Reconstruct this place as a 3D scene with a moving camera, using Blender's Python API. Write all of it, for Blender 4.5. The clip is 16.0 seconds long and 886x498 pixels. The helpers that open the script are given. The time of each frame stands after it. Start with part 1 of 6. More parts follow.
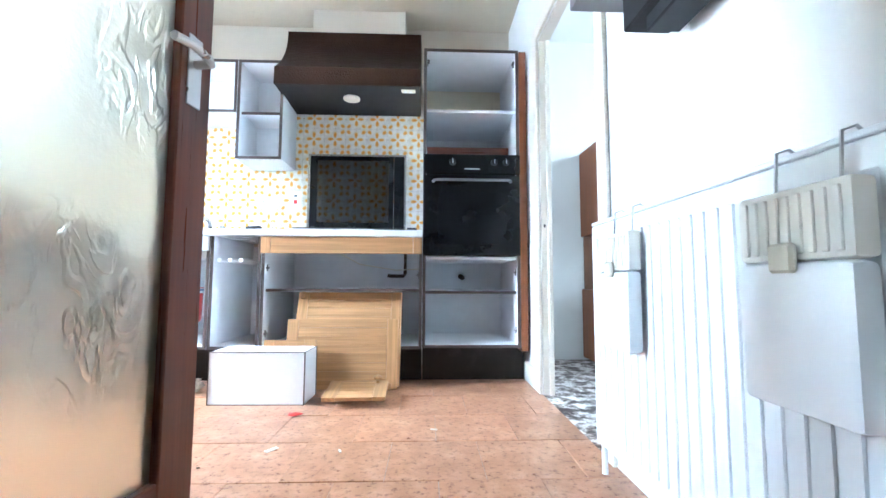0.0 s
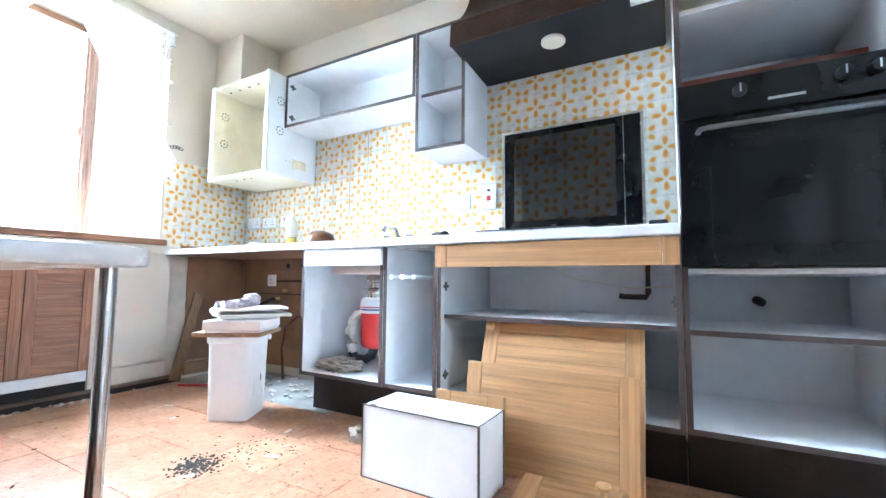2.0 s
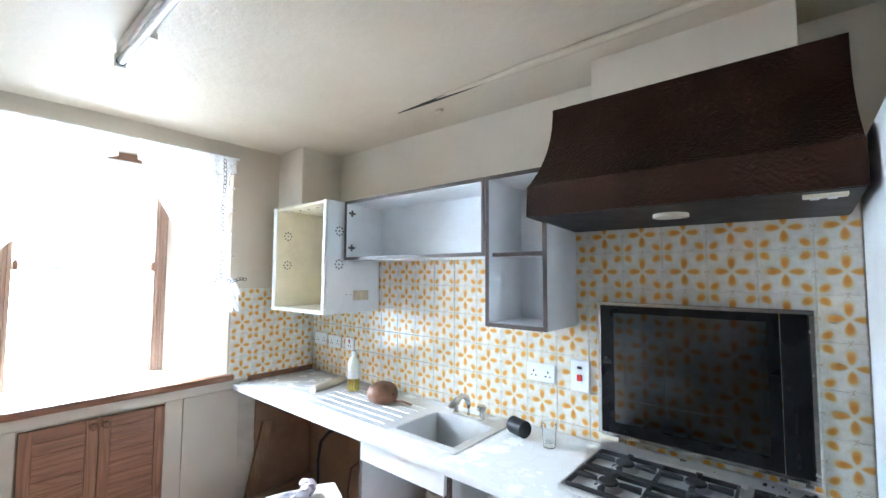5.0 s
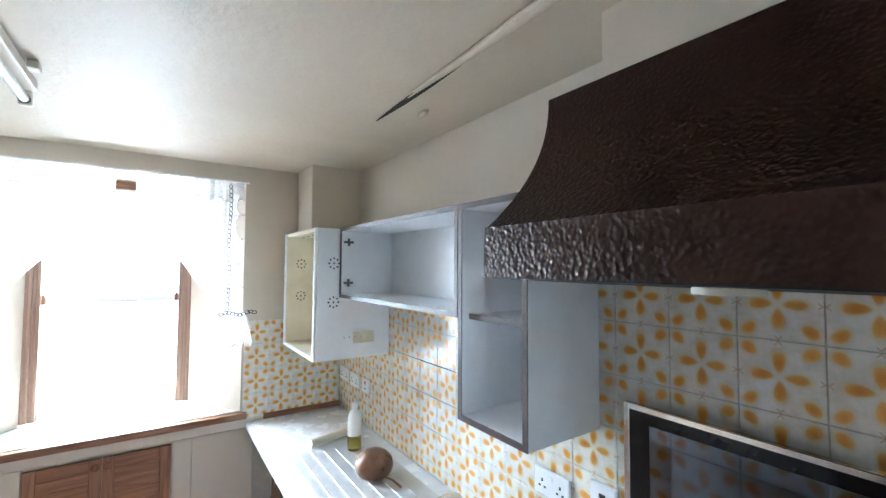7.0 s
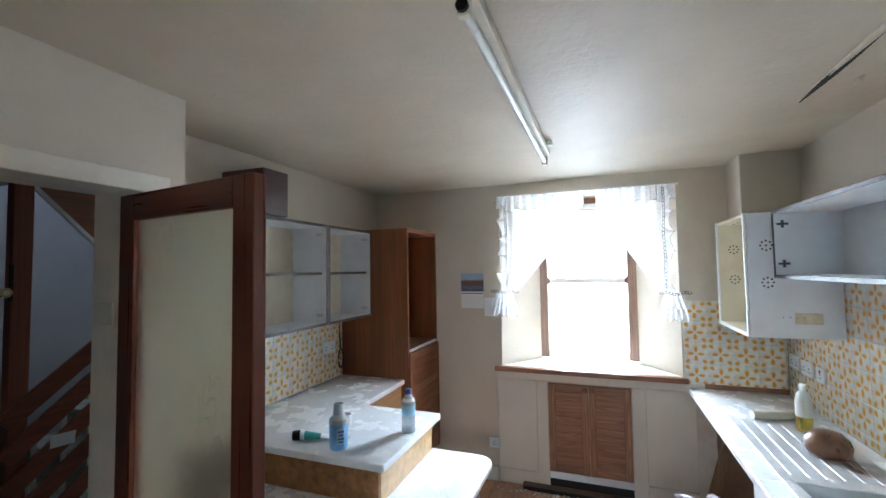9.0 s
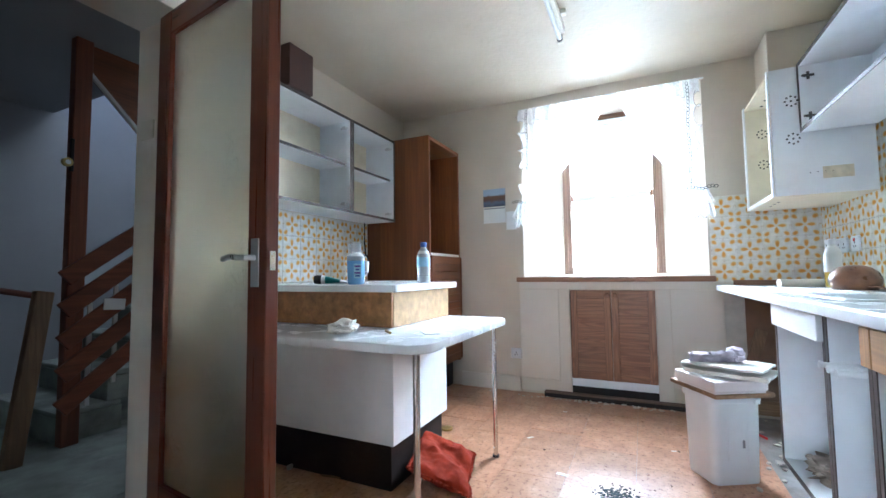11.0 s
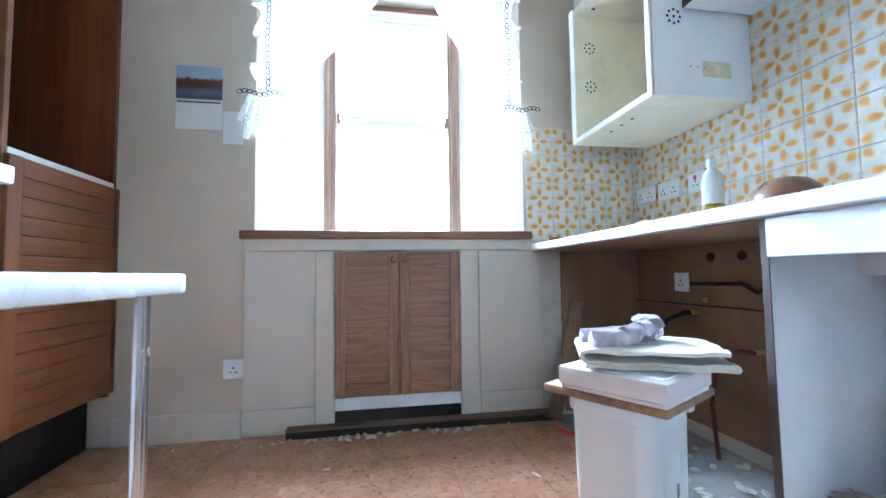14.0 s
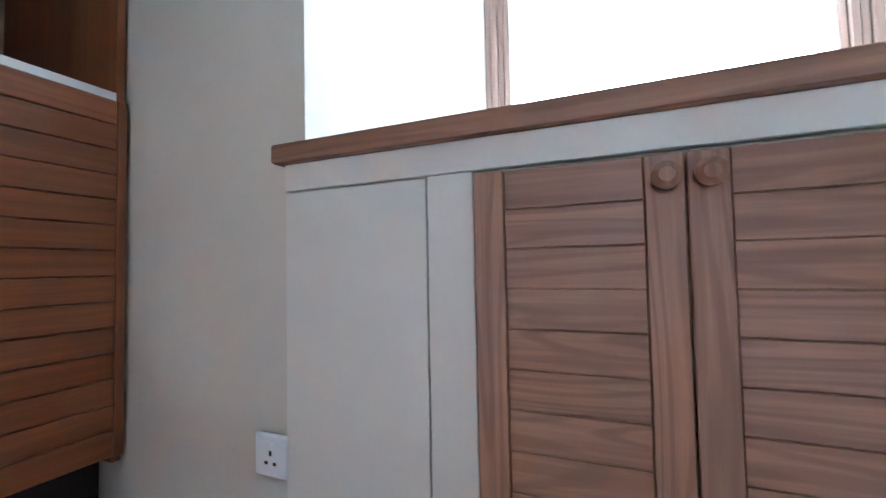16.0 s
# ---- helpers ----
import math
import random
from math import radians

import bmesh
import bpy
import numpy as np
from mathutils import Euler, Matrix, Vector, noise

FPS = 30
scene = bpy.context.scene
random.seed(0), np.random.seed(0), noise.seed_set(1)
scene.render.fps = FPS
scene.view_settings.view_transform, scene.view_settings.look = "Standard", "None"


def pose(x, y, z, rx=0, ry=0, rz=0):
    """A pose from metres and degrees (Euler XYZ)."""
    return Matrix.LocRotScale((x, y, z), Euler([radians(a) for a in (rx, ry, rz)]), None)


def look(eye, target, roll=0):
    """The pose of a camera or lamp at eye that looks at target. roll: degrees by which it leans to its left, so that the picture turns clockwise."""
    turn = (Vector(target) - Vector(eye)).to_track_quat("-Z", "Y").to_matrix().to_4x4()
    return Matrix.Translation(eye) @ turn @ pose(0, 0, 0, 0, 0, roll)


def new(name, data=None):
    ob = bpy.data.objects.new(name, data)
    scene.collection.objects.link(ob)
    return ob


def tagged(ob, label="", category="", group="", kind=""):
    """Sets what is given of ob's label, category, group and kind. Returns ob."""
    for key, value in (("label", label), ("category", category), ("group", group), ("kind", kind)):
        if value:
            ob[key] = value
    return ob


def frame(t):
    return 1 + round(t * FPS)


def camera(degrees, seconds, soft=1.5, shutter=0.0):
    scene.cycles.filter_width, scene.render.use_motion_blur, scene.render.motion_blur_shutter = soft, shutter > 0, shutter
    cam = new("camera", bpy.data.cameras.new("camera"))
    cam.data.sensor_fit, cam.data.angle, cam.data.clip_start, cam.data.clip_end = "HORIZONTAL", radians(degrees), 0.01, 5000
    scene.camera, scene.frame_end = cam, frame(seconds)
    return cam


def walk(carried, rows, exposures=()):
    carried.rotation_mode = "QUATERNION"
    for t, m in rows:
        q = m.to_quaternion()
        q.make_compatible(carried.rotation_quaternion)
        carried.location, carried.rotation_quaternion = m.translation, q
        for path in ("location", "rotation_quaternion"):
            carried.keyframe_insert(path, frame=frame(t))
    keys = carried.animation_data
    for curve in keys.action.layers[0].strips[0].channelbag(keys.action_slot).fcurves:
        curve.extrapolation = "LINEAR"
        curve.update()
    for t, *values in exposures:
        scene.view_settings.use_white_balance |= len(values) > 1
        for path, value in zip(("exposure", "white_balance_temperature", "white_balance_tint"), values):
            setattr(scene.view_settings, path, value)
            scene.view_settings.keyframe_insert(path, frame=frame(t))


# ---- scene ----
cam = camera(93.2, 16.0)
PATH = [
    (0, (0.512, 0.183, 0.582), (0.588, 2.176, 0.738), 0.2),
    (0.5, (0.529, 0.448, 0.576), (0.579, 2.441, 0.736), 0.1),
    (1, (0.523, 0.659, 0.585), (0.228, 2.631, 0.744), 0.3),
    (1.5, (0.495, 0.865, 0.631), (-0.121, 2.762, 0.788), 0.4),
    (2, (0.465, 1.042, 0.681), (-0.5, 2.787, 0.836), 0.5),
    (2.5, (0.415, 1.131, 0.81), (-0.739, 2.758, 0.954), 0.5),
    (3, (0.368, 1.175, 0.997), (-0.835, 2.766, 1.134), 0.5),
    (3.5, (0.341, 1.197, 1.214), (-0.866, 2.787, 1.338), 0.2),
    (4, (0.344, 1.193, 1.369), (-0.867, 2.779, 1.504), 0.3),
    (6.5, (0.274, 1.912, 1.81), (-1.23, 3.226, 1.896), 0.2),
    (7, (0.322, 2.111, 1.842), (-1.326, 3.24, 1.93), 0.3),
    (7.5, (0.429, 2.224, 1.859), (-1.491, 2.777, 1.938), -0.3),
    (8, (0.611, 2.135, 1.838), (-1.387, 2.149, 1.927), -0.5),
    (8.5, (0.82, 2.047, 1.816), (-1.152, 1.726, 1.909), -0.7),
    (9, (0.949, 2.028, 1.757), (-0.922, 1.328, 1.855), -0.9),
    (9.2, (0.98, 2.034, 1.712), (-0.839, 1.211, 1.819), -1.0),
    (11.3, (0.916, 2.138, 0.861), (-0.888, 1.283, 0.982), -0.7),
    (11.5, (0.895, 2.12, 0.789), (-0.949, 1.352, 0.903), -0.5),
    (12, (0.874, 2.071, 0.625), (-1.06, 1.573, 0.734), -0.4),
    (12.5, (0.728, 1.911, 0.61), (-1.269, 1.892, 0.715), -0.4),
    (13, (0.382, 1.754, 0.664), (-1.593, 2.051, 0.773), -0.2),
    (13.5, (-0.057, 1.728, 0.676), (-2.03, 2.034, 0.792), -0.5),
    (14, (-0.466, 1.775, 0.728), (-2.433, 2.114, 0.849), -0.8),
    (14.5, (-0.885, 1.872, 0.766), (-2.85, 2.222, 0.895), -0.7),
    (15, (-1.304, 1.948, 0.774), (-3.272, 2.285, 0.885), -0.45),
    (15.5, (-1.655, 1.945, 0.724), (-3.653, 1.955, 0.800), -0.75),
    (16, (-1.873, 1.825, 0.69), (-3.714, 1.048, 0.774), -1.1),
]
EXPOSURES = [(0.0, 2.67, 5020, 5), (0.5, 2.52, 5070, 6), (1.5, 2.52, 5020, 5), (2.5, 2.55, 5120, 5), (3.5, 2.15, 5270, 6), (4.2, 1.85, 5370, 7), (6.4, 1.53, 5420, 7), (9.2, 1.0, 5470, 7), (11.3, 1.68, 5020, 5), (12.5, 1.8, 4750, 4), (13.5, 1.65, 4720, 3), (15.0, 1.6, 4670, 3), (16.0, 1.65, 4620, 4)]
walk(cam, [(t, look(eye, target, roll)) for t, eye, target, roll in PATH], EXPOSURES)

# ---- world and lamps ----
world = bpy.data.worlds.new("overcast")
scene.world = world
world.use_nodes = True
_wn = world.node_tree.nodes
_sky = _wn.new("ShaderNodeTexSky")
_sky.sky_type, _sky.sun_disc = "NISHITA", False
_sky.sun_elevation, _sky.sun_rotation = radians(48), radians(250)
_wn["Background"].inputs["Strength"].default_value = 0.15
world.node_tree.links.new(_sky.outputs[0], _wn["Background"].inputs["Color"])


def lamp(name, kind, energy, m, size=(1, 1), colour=(1, 1, 1)):
    d = bpy.data.lights.new(name, kind)
    d.energy, d.color = energy, colour
    if kind == "AREA":
        d.shape, d.size, d.size_y = "RECTANGLE", size[0], size[1]
    ob = new(name, d)
    ob.matrix_world = m
    return ob


sun = lamp("sun", "SUN", 1.0, look((-6, -3, 7), (0, 0, 0)), colour=(1, 0.97, 0.92))
sun.data.angle = radians(15)
lamp("window_daylight", "AREA", 1500, look((-5.2, 1.91, 4.0), (-1.6, 1.91, 1.1)), (4.5, 3.0), (0.90, 0.96, 1.0))
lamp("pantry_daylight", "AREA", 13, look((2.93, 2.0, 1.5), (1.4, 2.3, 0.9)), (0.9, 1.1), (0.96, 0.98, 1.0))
lamp("skylight_daylight", "AREA", 6, look((-1.4, -1.0, 3.30), (-1.0, -1.0, 0)), (0.7, 0.7), (0.95, 0.97, 1.0))

# ---- shaping ----
LOCAL, ORIGIN = set(), {}


def boxm(x0, x1, y0, y1, z0, z1, bev=0.0015):
    bm = bmesh.new()
    bmesh.ops.create_cube(bm, size=1.0)
    for v in bm.verts:
        v.co = Vector((x0 + (v.co.x + .5) * (x1 - x0), y0 + (v.co.y + .5) * (y1 - y0), z0 + (v.co.z + .5) * (z1 - z0)))
    if bev > 0:
        bmesh.ops.bevel(bm, geom=bm.edges[:], offset=bev, segments=2 if bev > 0.004 else 1, affect="EDGES", profile=0.5)
    return bm


def join(*bms):
    out = bmesh.new()
    for b in bms:
        me = bpy.data.meshes.new("t")
        b.to_mesh(me)
        b.free()
        out.from_mesh(me)
        bpy.data.meshes.remove(me)
    return out


def moved(bm, m):
    bmesh.ops.transform(bm, matrix=m, verts=bm.verts[:])
    return bm


def cyl(p0, p1, r0, r1=None, n=16):
    p0, p1 = Vector(p0), Vector(p1)
    bm = bmesh.new()
    d = p1 - p0
    bmesh.ops.create_cone(bm, cap_ends=True, segments=n, radius1=r0, radius2=r0 if r1 is None else r1, depth=d.length)
    m = Matrix.Translation((p0 + p1) / 2) @ d.to_track_quat("Z", "Y").to_matrix().to_4x4()
    return moved(bm, m)


def lathe(profile, x, y, z, n=24):
    bm = bmesh.new()
    rings = []
    for r, h in profile:
        r = max(r, 0.0004)
        rings.append([bm.verts.new((x + r * math.cos(2 * math.pi * i / n), y + r * math.sin(2 * math.pi * i / n), z + h)) for i in range(n)])
    for a, b in zip(rings, rings[1:]):
        for i in range(n):
            bm.faces.new((a[i], a[(i + 1) % n], b[(i + 1) % n], b[i]))
    bm.faces.new(rings[0][::-1])
    bm.faces.new(rings[-1])
    return bm


def prism(poly, z0, z1, bev=0.0):
    bm = bmesh.new()
    lo = [bm.verts.new((x, y, z0)) for x, y in poly]
    hi = [bm.verts.new((x, y, z1)) for x, y in poly]
    n = len(poly)
    bm.faces.new(lo[::-1])
    bm.faces.new(hi)
    for i in range(n):
        bm.faces.new((lo[i], lo[(i + 1) % n], hi[(i + 1) % n], hi[i]))
    bmesh.ops.recalc_face_normals(bm, faces=bm.faces[:])
    if bev:
        bmesh.ops.bevel(bm, geom=bm.edges[:], offset=bev, segments=2, affect="EDGES", profile=0.5)
    return bm


def tube(points, r, n=8):
    bm = bmesh.new()
    pts = [Vector(p) for p in points]
    rings = []
    for i, p in enumerate(pts):
        d = (pts[min(i + 1, len(pts) - 1)] - pts[max(i - 1, 0)]).normalized()
        a = d.cross(Vector((0, 0, 1)))
        a = a.normalized() if a.length > 1e-3 else Vector((1, 0, 0))
        b = d.cross(a)
        rings.append([bm.verts.new(p + r * (math.cos(2 * math.pi * k / n) * a + math.sin(2 * math.pi * k / n) * b)) for k in range(n)])
    for p, q in zip(rings, rings[1:]):
        for k in range(n):
            bm.faces.new((p[k], p[(k + 1) % n], q[(k + 1) % n], q[k]))
    bm.faces.new(rings[0][::-1])
    bm.faces.new(rings[-1])
    bmesh.ops.recalc_face_normals(bm, faces=bm.faces[:])
    return bm


def sheet(fn, nu, nv, thick=0.0):
    """A grid of nu x nv from fn(u, v), with an optional thickness."""
    bm = bmesh.new()
    g = [[bm.verts.new(fn(i / nu, j / nv)) for j in range(nv + 1)] for i in range(nu + 1)]
    for i in range(nu):
        for j in range(nv):
            bm.faces.new((g[i][j], g[i + 1][j], g[i + 1][j + 1], g[i][j + 1]))
    bmesh.ops.recalc_face_normals(bm, faces=bm.faces[:])
    if thick:
        bmesh.ops.solidify(bm, geom=bm.faces[:], thickness=thick)
    return bm


def blob(x, y, z, sx, sy, sz, seed=0, amp=0.3, freq=4.0, sub=3):
    bm = bmesh.new()
    bmesh.ops.create_icosphere(bm, subdivisions=sub, radius=1.0)
    for v in bm.verts:
        n = noise.noise(v.co * freq * 0.5 + Vector((seed * 7.1, seed * 3.3, 0)))
        n += 0.5 * noise.noise(v.co * freq + Vector((seed * 2.1, 0, seed * 5.3)))
        v.co = v.co * (1 + amp * n)
        v.co = Vector((x + v.co.x * sx, y + v.co.y * sy, z + max(v.co.z, -0.85) * sz))
    return bm


def finish(name, bm, material, origin=None, smooth=True):
    if origin is not None:
        bmesh.ops.translate(bm, vec=-Vector(origin), verts=bm.verts[:])
    me = bpy.data.meshes.new(name)
    bm.to_mesh(me)
    bm.free()
    if smooth:
        me.polygons.foreach_set("use_smooth", [True] * len(me.polygons))
        me.set_sharp_from_angle(angle=radians(32))
    me.materials.append(material)
    return me


def thing(name, label, category, loc=(0, 0, 0), group="", m=None):
    ob = new(name)
    ob.empty_display_size = 0.05
    if m is None:
        ob.location = loc
        ORIGIN[ob.name] = Vector(loc)
    else:
        ob.matrix_world = m
        LOCAL.add(ob.name)
    return tagged(ob, label, category, group)


def part(name, bm, material, parent, label="", smooth=True):
    o = None if parent.name in LOCAL else ORIGIN[parent.name]
    ob = new(name, finish(name, bm, material, o, smooth))
    ob.parent = parent
    if parent.name in LOCAL:
        LOCAL.add(ob.name)
    else:
        ORIGIN[ob.name] = o
    if label:
        tagged(ob, label)
    return ob


def solo(name, bm, material, label, category, loc, group="", kind="", smooth=True):
    ob = new(name, finish(name, bm, material, loc, smooth))
    ob.location = loc
    ORIGIN[ob.name] = Vector(loc)
    return tagged(ob, label, category, group, kind)


def setting(name, bm, material, label, smooth=False):
    return solo(name, bm, material, label, name.split("_")[0], (0, 0, 0), kind="structure", smooth=smooth)


# ---- materials ----
class Mat:
    def __init__(self, name):
        self.m = bpy.data.materials.new(name)
        self.m.use_nodes = True
        self.t = self.m.node_tree
        self.b = self.t.nodes["Principled BSDF"]
        self.co = self.t.nodes.new("ShaderNodeTexCoord")

    def node(self, kind, **values):
        n = self.t.nodes.new(kind)
        for k, v in values.items():
            n.inputs[k.replace("_", " ")].default_value = v
        return n

    def link(self, a, b):
        self.t.links.new(a, b)

    def math(self, op, a, b=0.0, c=None):
        n = self.t.nodes.new("ShaderNodeMath")
        n.operation = op
        for i, v in enumerate((a, b) if c is None else (a, b, c)):
            if isinstance(v, (int, float)):
                n.inputs[i].default_value = v
            else:
                self.link(v, n.inputs[i])
        return n.outputs[0]

    def coords(self, scale=(1, 1, 1), where="Object"):
        n = self.t.nodes.new("ShaderNodeMapping")
        n.inputs["Scale"].default_value = scale
        self.link(self.co.outputs[where], n.inputs["Vector"])
        return n.outputs[0]

    def noise(self, scale, detail=4.0, rough=0.55, stretch=(1, 1, 1)):
        n = self.node("ShaderNodeTexNoise", Scale=scale, Detail=detail, Roughness=rough)
        self.link(self.coords(stretch), n.inputs["Vector"])
        return n.outputs["Fac"]

    def ramp(self, fac, stops):
        n = self.t.nodes.new("ShaderNodeValToRGB")
        e = n.color_ramp.elements
        while len(e) < len(stops):
            e.new(0.5)
        for el, (p, c) in zip(e, stops):
            el.position, el.color = p, (*c, 1)
        self.link(fac, n.inputs["Fac"])
        return n.outputs["Color"]

    def mix(self, fac, a, b, mode="MIX"):
        n = self.t.nodes.new("ShaderNodeMix")
        n.data_type, n.blend_type = "RGBA", mode
        for sock, v in ((n.inputs["Factor"], fac), (n.inputs["A"], a), (n.inputs["B"], b)):
            if isinstance(v, (int, float)):
                sock.default_value = v
            elif isinstance(v, tuple):
                sock.default_value = (*v, 1)
            else:
                self.link(v, sock)
        return n.outputs["Result"]

    def colour(self, c):
        if isinstance(c, tuple):
            self.b.inputs["Base Color"].default_value = (*c, 1)
        else:
            self.link(c, self.b.inputs["Base Color"])
        return self

    def surface(self, rough=0.5, metal=0.0, ior=None):
        if isinstance(rough, (int, float)):
            self.b.inputs["Roughness"].default_value = rough
        else:
            self.link(rough, self.b.inputs["Roughness"])
        self.b.inputs["Metallic"].default_value = metal
        if ior:
            self.b.inputs["IOR"].default_value = ior
        return self

    def bump(self, height, strength=0.2, distance=0.01):
        n = self.node("ShaderNodeBump", Strength=strength, Distance=distance)
        self.link(height, n.inputs["Height"])
        self.link(n.outputs[0], self.b.inputs["Normal"])
        return self


def plain(name, c, rough=0.5, metal=0.0, var=0.10, scale=6.0, fine=70.0, bump=0.05, dirt=None, dirty=0.15, rvar=0.25):
    """A surface with broad and fine variation, and stains of a dirt colour."""
    m = Mat(name)
    dark = tuple(x * (1 - var) for x in c)
    light = tuple(min(1, x * (1 + var * 0.6)) for x in c)
    col = m.ramp(m.noise(scale), [(0.3, dark), (0.7, light)])
    col = m.mix(m.math("MULTIPLY", m.noise(fine, 2), 0.18), col, dark)
    if dirt:
        st = m.ramp(m.noise(scale * 0.6, 6, 0.7), [(0.52, (0, 0, 0)), (0.75, (dirty, dirty, dirty))])
        col = m.mix(st, col, dirt)
    m.colour(col)
    m.surface(m.math("MULTIPLY_ADD", m.noise(scale * 2), rvar, rough - rvar * 0.48), metal)
    if bump:
        m.bump(m.noise(fine * 2, 3), bump, 0.002)
    return m.m


def timber(name, c, axis=2, rough=0.42, var=0.35, ring=9.0, fine=60.0, bump=0.1, figure=0.0):
    """Wood grain along one axis; figure: how many cathedral lines the broad grain shows."""
    m = Mat(name)
    st = [1.0, 1.0, 1.0]
    st[axis] = 0.09
    info = m.t.nodes.new("ShaderNodeObjectInfo")
    shift = m.t.nodes.new("ShaderNodeVectorMath")
    shift.operation = "ADD"
    comb = m.t.nodes.new("ShaderNodeCombineXYZ")
    for k, far in enumerate((7.0, 11.0, 5.0)):
        m.link(m.math("MULTIPLY", info.outputs["Random"], far), comb.inputs[k])
    m.link(m.coords(tuple(st)), shift.inputs[0])
    m.link(comb.outputs[0], shift.inputs[1])
    nb = m.node("ShaderNodeTexNoise", Scale=ring, Detail=2.5, Roughness=0.5)
    m.link(shift.outputs[0], nb.inputs["Vector"])
    broad = nb.outputs["Fac"]
    grain = m.noise(fine, 5, 0.65, tuple(1.0 if v == 1 else 0.03 for v in st))
    dark = tuple(x * (1 - var) for x in c)
    light = tuple(min(1, x * (1 + var * 0.35)) for x in c)
    col = m.ramp(broad, [(0.28, dark), (0.5, c), (0.75, light)])
    if figure:
        lines = m.math("MULTIPLY_ADD", m.math("SINE", m.math("MULTIPLY", broad, figure)), 0.5, 0.5)
        lines = m.ramp(lines, [(0.55, (0, 0, 0)), (0.95, (0.55, 0.55, 0.55) if figure > 50 else (0.2, 0.2, 0.2))])
        col = m.mix(lines, col, tuple(x * 0.5 for x in c))
    col = m.mix(m.ramp(grain, [(0.42, (0.55, 0.55, 0.55)), (0.62, (0, 0, 0))]), col, tuple(x * 0.5 for x in c))
    m.colour(col)
    m.surface(m.math("MULTIPLY_ADD", grain, 0.25, rough - 0.1))
    m.bump(grain, bump, 0.002)
    return m.m


WHITE = plain("white_laminate", (0.82, 0.845, 0.87), 0.38, var=0.06, dirt=(0.50, 0.46, 0.40), dirty=0.14)
CREAMLAM = plain("yellowed_laminate", (0.80, 0.74, 0.585), 0.42, dirt=(0.45, 0.33, 0.16), dirty=0.4)
WALL = plain("cream_wall_paint", (0.61, 0.54, 0.44), 0.62, var=0.06, scale=2.0, dirt=(0.5, 0.42, 0.32), dirty=0.3, bump=0.12)
WHITEWALL = plain("white_wall_paint", (0.82, 0.82, 0.81), 0.55, var=0.04, scale=2.5, dirt=(0.6, 0.55, 0.48), dirty=0.2, bump=0.1)
GLOSS = plain("cream_gloss_paint", (0.78, 0.73, 0.63), 0.35, var=0.06, scale=4, dirt=(0.45, 0.36, 0.26), dirty=0.35, bump=0.06)
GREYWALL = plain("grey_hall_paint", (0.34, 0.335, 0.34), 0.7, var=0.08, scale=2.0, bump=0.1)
EDGE = plain("dark_brown_edging", (0.075, 0.055, 0.048), 0.45, var=0.3)
KICK = plain("dark_brown_plinth", (0.017, 0.012, 0.010), 0.42, var=0.3, dirt=(0.15, 0.12, 0.1), dirty=0.2)
BEECH_X = timber("honey_beech_along", (0.56, 0.315, 0.135), 0, var=0.18, ring=5, figure=30)
BEECH_Z = timber("honey_beech_upright", (0.56, 0.315, 0.135), 2, var=0.18, ring=5, figure=30)
OAK_Y = timber("brown_oak_along", (0.34, 0.165, 0.085), 1, var=0.25, ring=6, figure=120)
OAK_Z = timber("brown_oak_upright", (0.34, 0.165, 0.085), 2, var=0.25, ring=6, figure=120)
TEAK_X = timber("orange_teak_along", (0.24, 0.078, 0.021), 0)
TEAK_Z = timber("orange_teak_upright", (0.24, 0.078, 0.021), 2)
TEAK_Y = timber("orange_teak_across", (0.35, 0.14, 0.05), 1)
# brown stile timber, paled in its colour for the glare round the window
SASH_Z = timber("glare_paled_brown_stile", (0.42, 0.27, 0.19), 2, var=0.3)
STAIR_X = timber("orange_brown_stair_wood", (0.25, 0.08, 0.035), 0, var=0.25)
STAIR_Z = timber("orange_brown_post_wood", (0.25, 0.08, 0.035), 2, var=0.25)
MAHOG_Z = timber("red_brown_gloss_upright", (0.165, 0.042, 0.019), 2, rough=0.28, var=0.3)
MAHOG_X = timber("red_brown_gloss_along", (0.165, 0.042, 0.019), 0, rough=0.28, var=0.3)
PALEWOOD = timber("bare_softwood", (0.30, 0.185, 0.105), 2, rough=0.7)
PALEWOOD_Y = timber("bare_softwood_along", (0.36, 0.22, 0.12), 1, rough=0.7)
HARDBOARD = plain("brown_hardboard", (0.26, 0.145, 0.085), 0.65, var=0.3, scale=4, dirt=(0.38, 0.27, 0.18), dirty=0.4)
STEEL = plain("brushed_steel", (0.62, 0.62, 0.63), 0.30, 1.0, var=0.12, fine=200)
CHROME = plain("tarnished_chrome", (0.68, 0.66, 0.63), 0.22, 1.0, var=0.2, scale=12)
BLACK = plain("black_enamel", (0.008, 0.008, 0.009), 0.24, var=0.2, rvar=0.03, bump=0.01)
BLACKMATT = plain("black_plastic", (0.018, 0.018, 0.02), 0.5, var=0.3)
IRON = plain("black_cast_iron", (0.02, 0.02, 0.022), 0.6, var=0.3, bump=0.3)
PLASTIC = plain("white_plastic", (0.80, 0.825, 0.84), 0.35, var=0.05, dirt=(0.5, 0.45, 0.38), dirty=0.14)
OLDPLASTIC = plain("aged_cream_plastic", (0.74, 0.70, 0.58), 0.4, var=0.08)
RED = plain("red_plastic", (0.62, 0.035, 0.03), 0.35, var=0.1)
BLUE = plain("blue_print", (0.05, 0.10, 0.32), 0.5)
RUST = plain("rusty_pipe", (0.06, 0.035, 0.025), 0.7, 0.3, var=0.4)
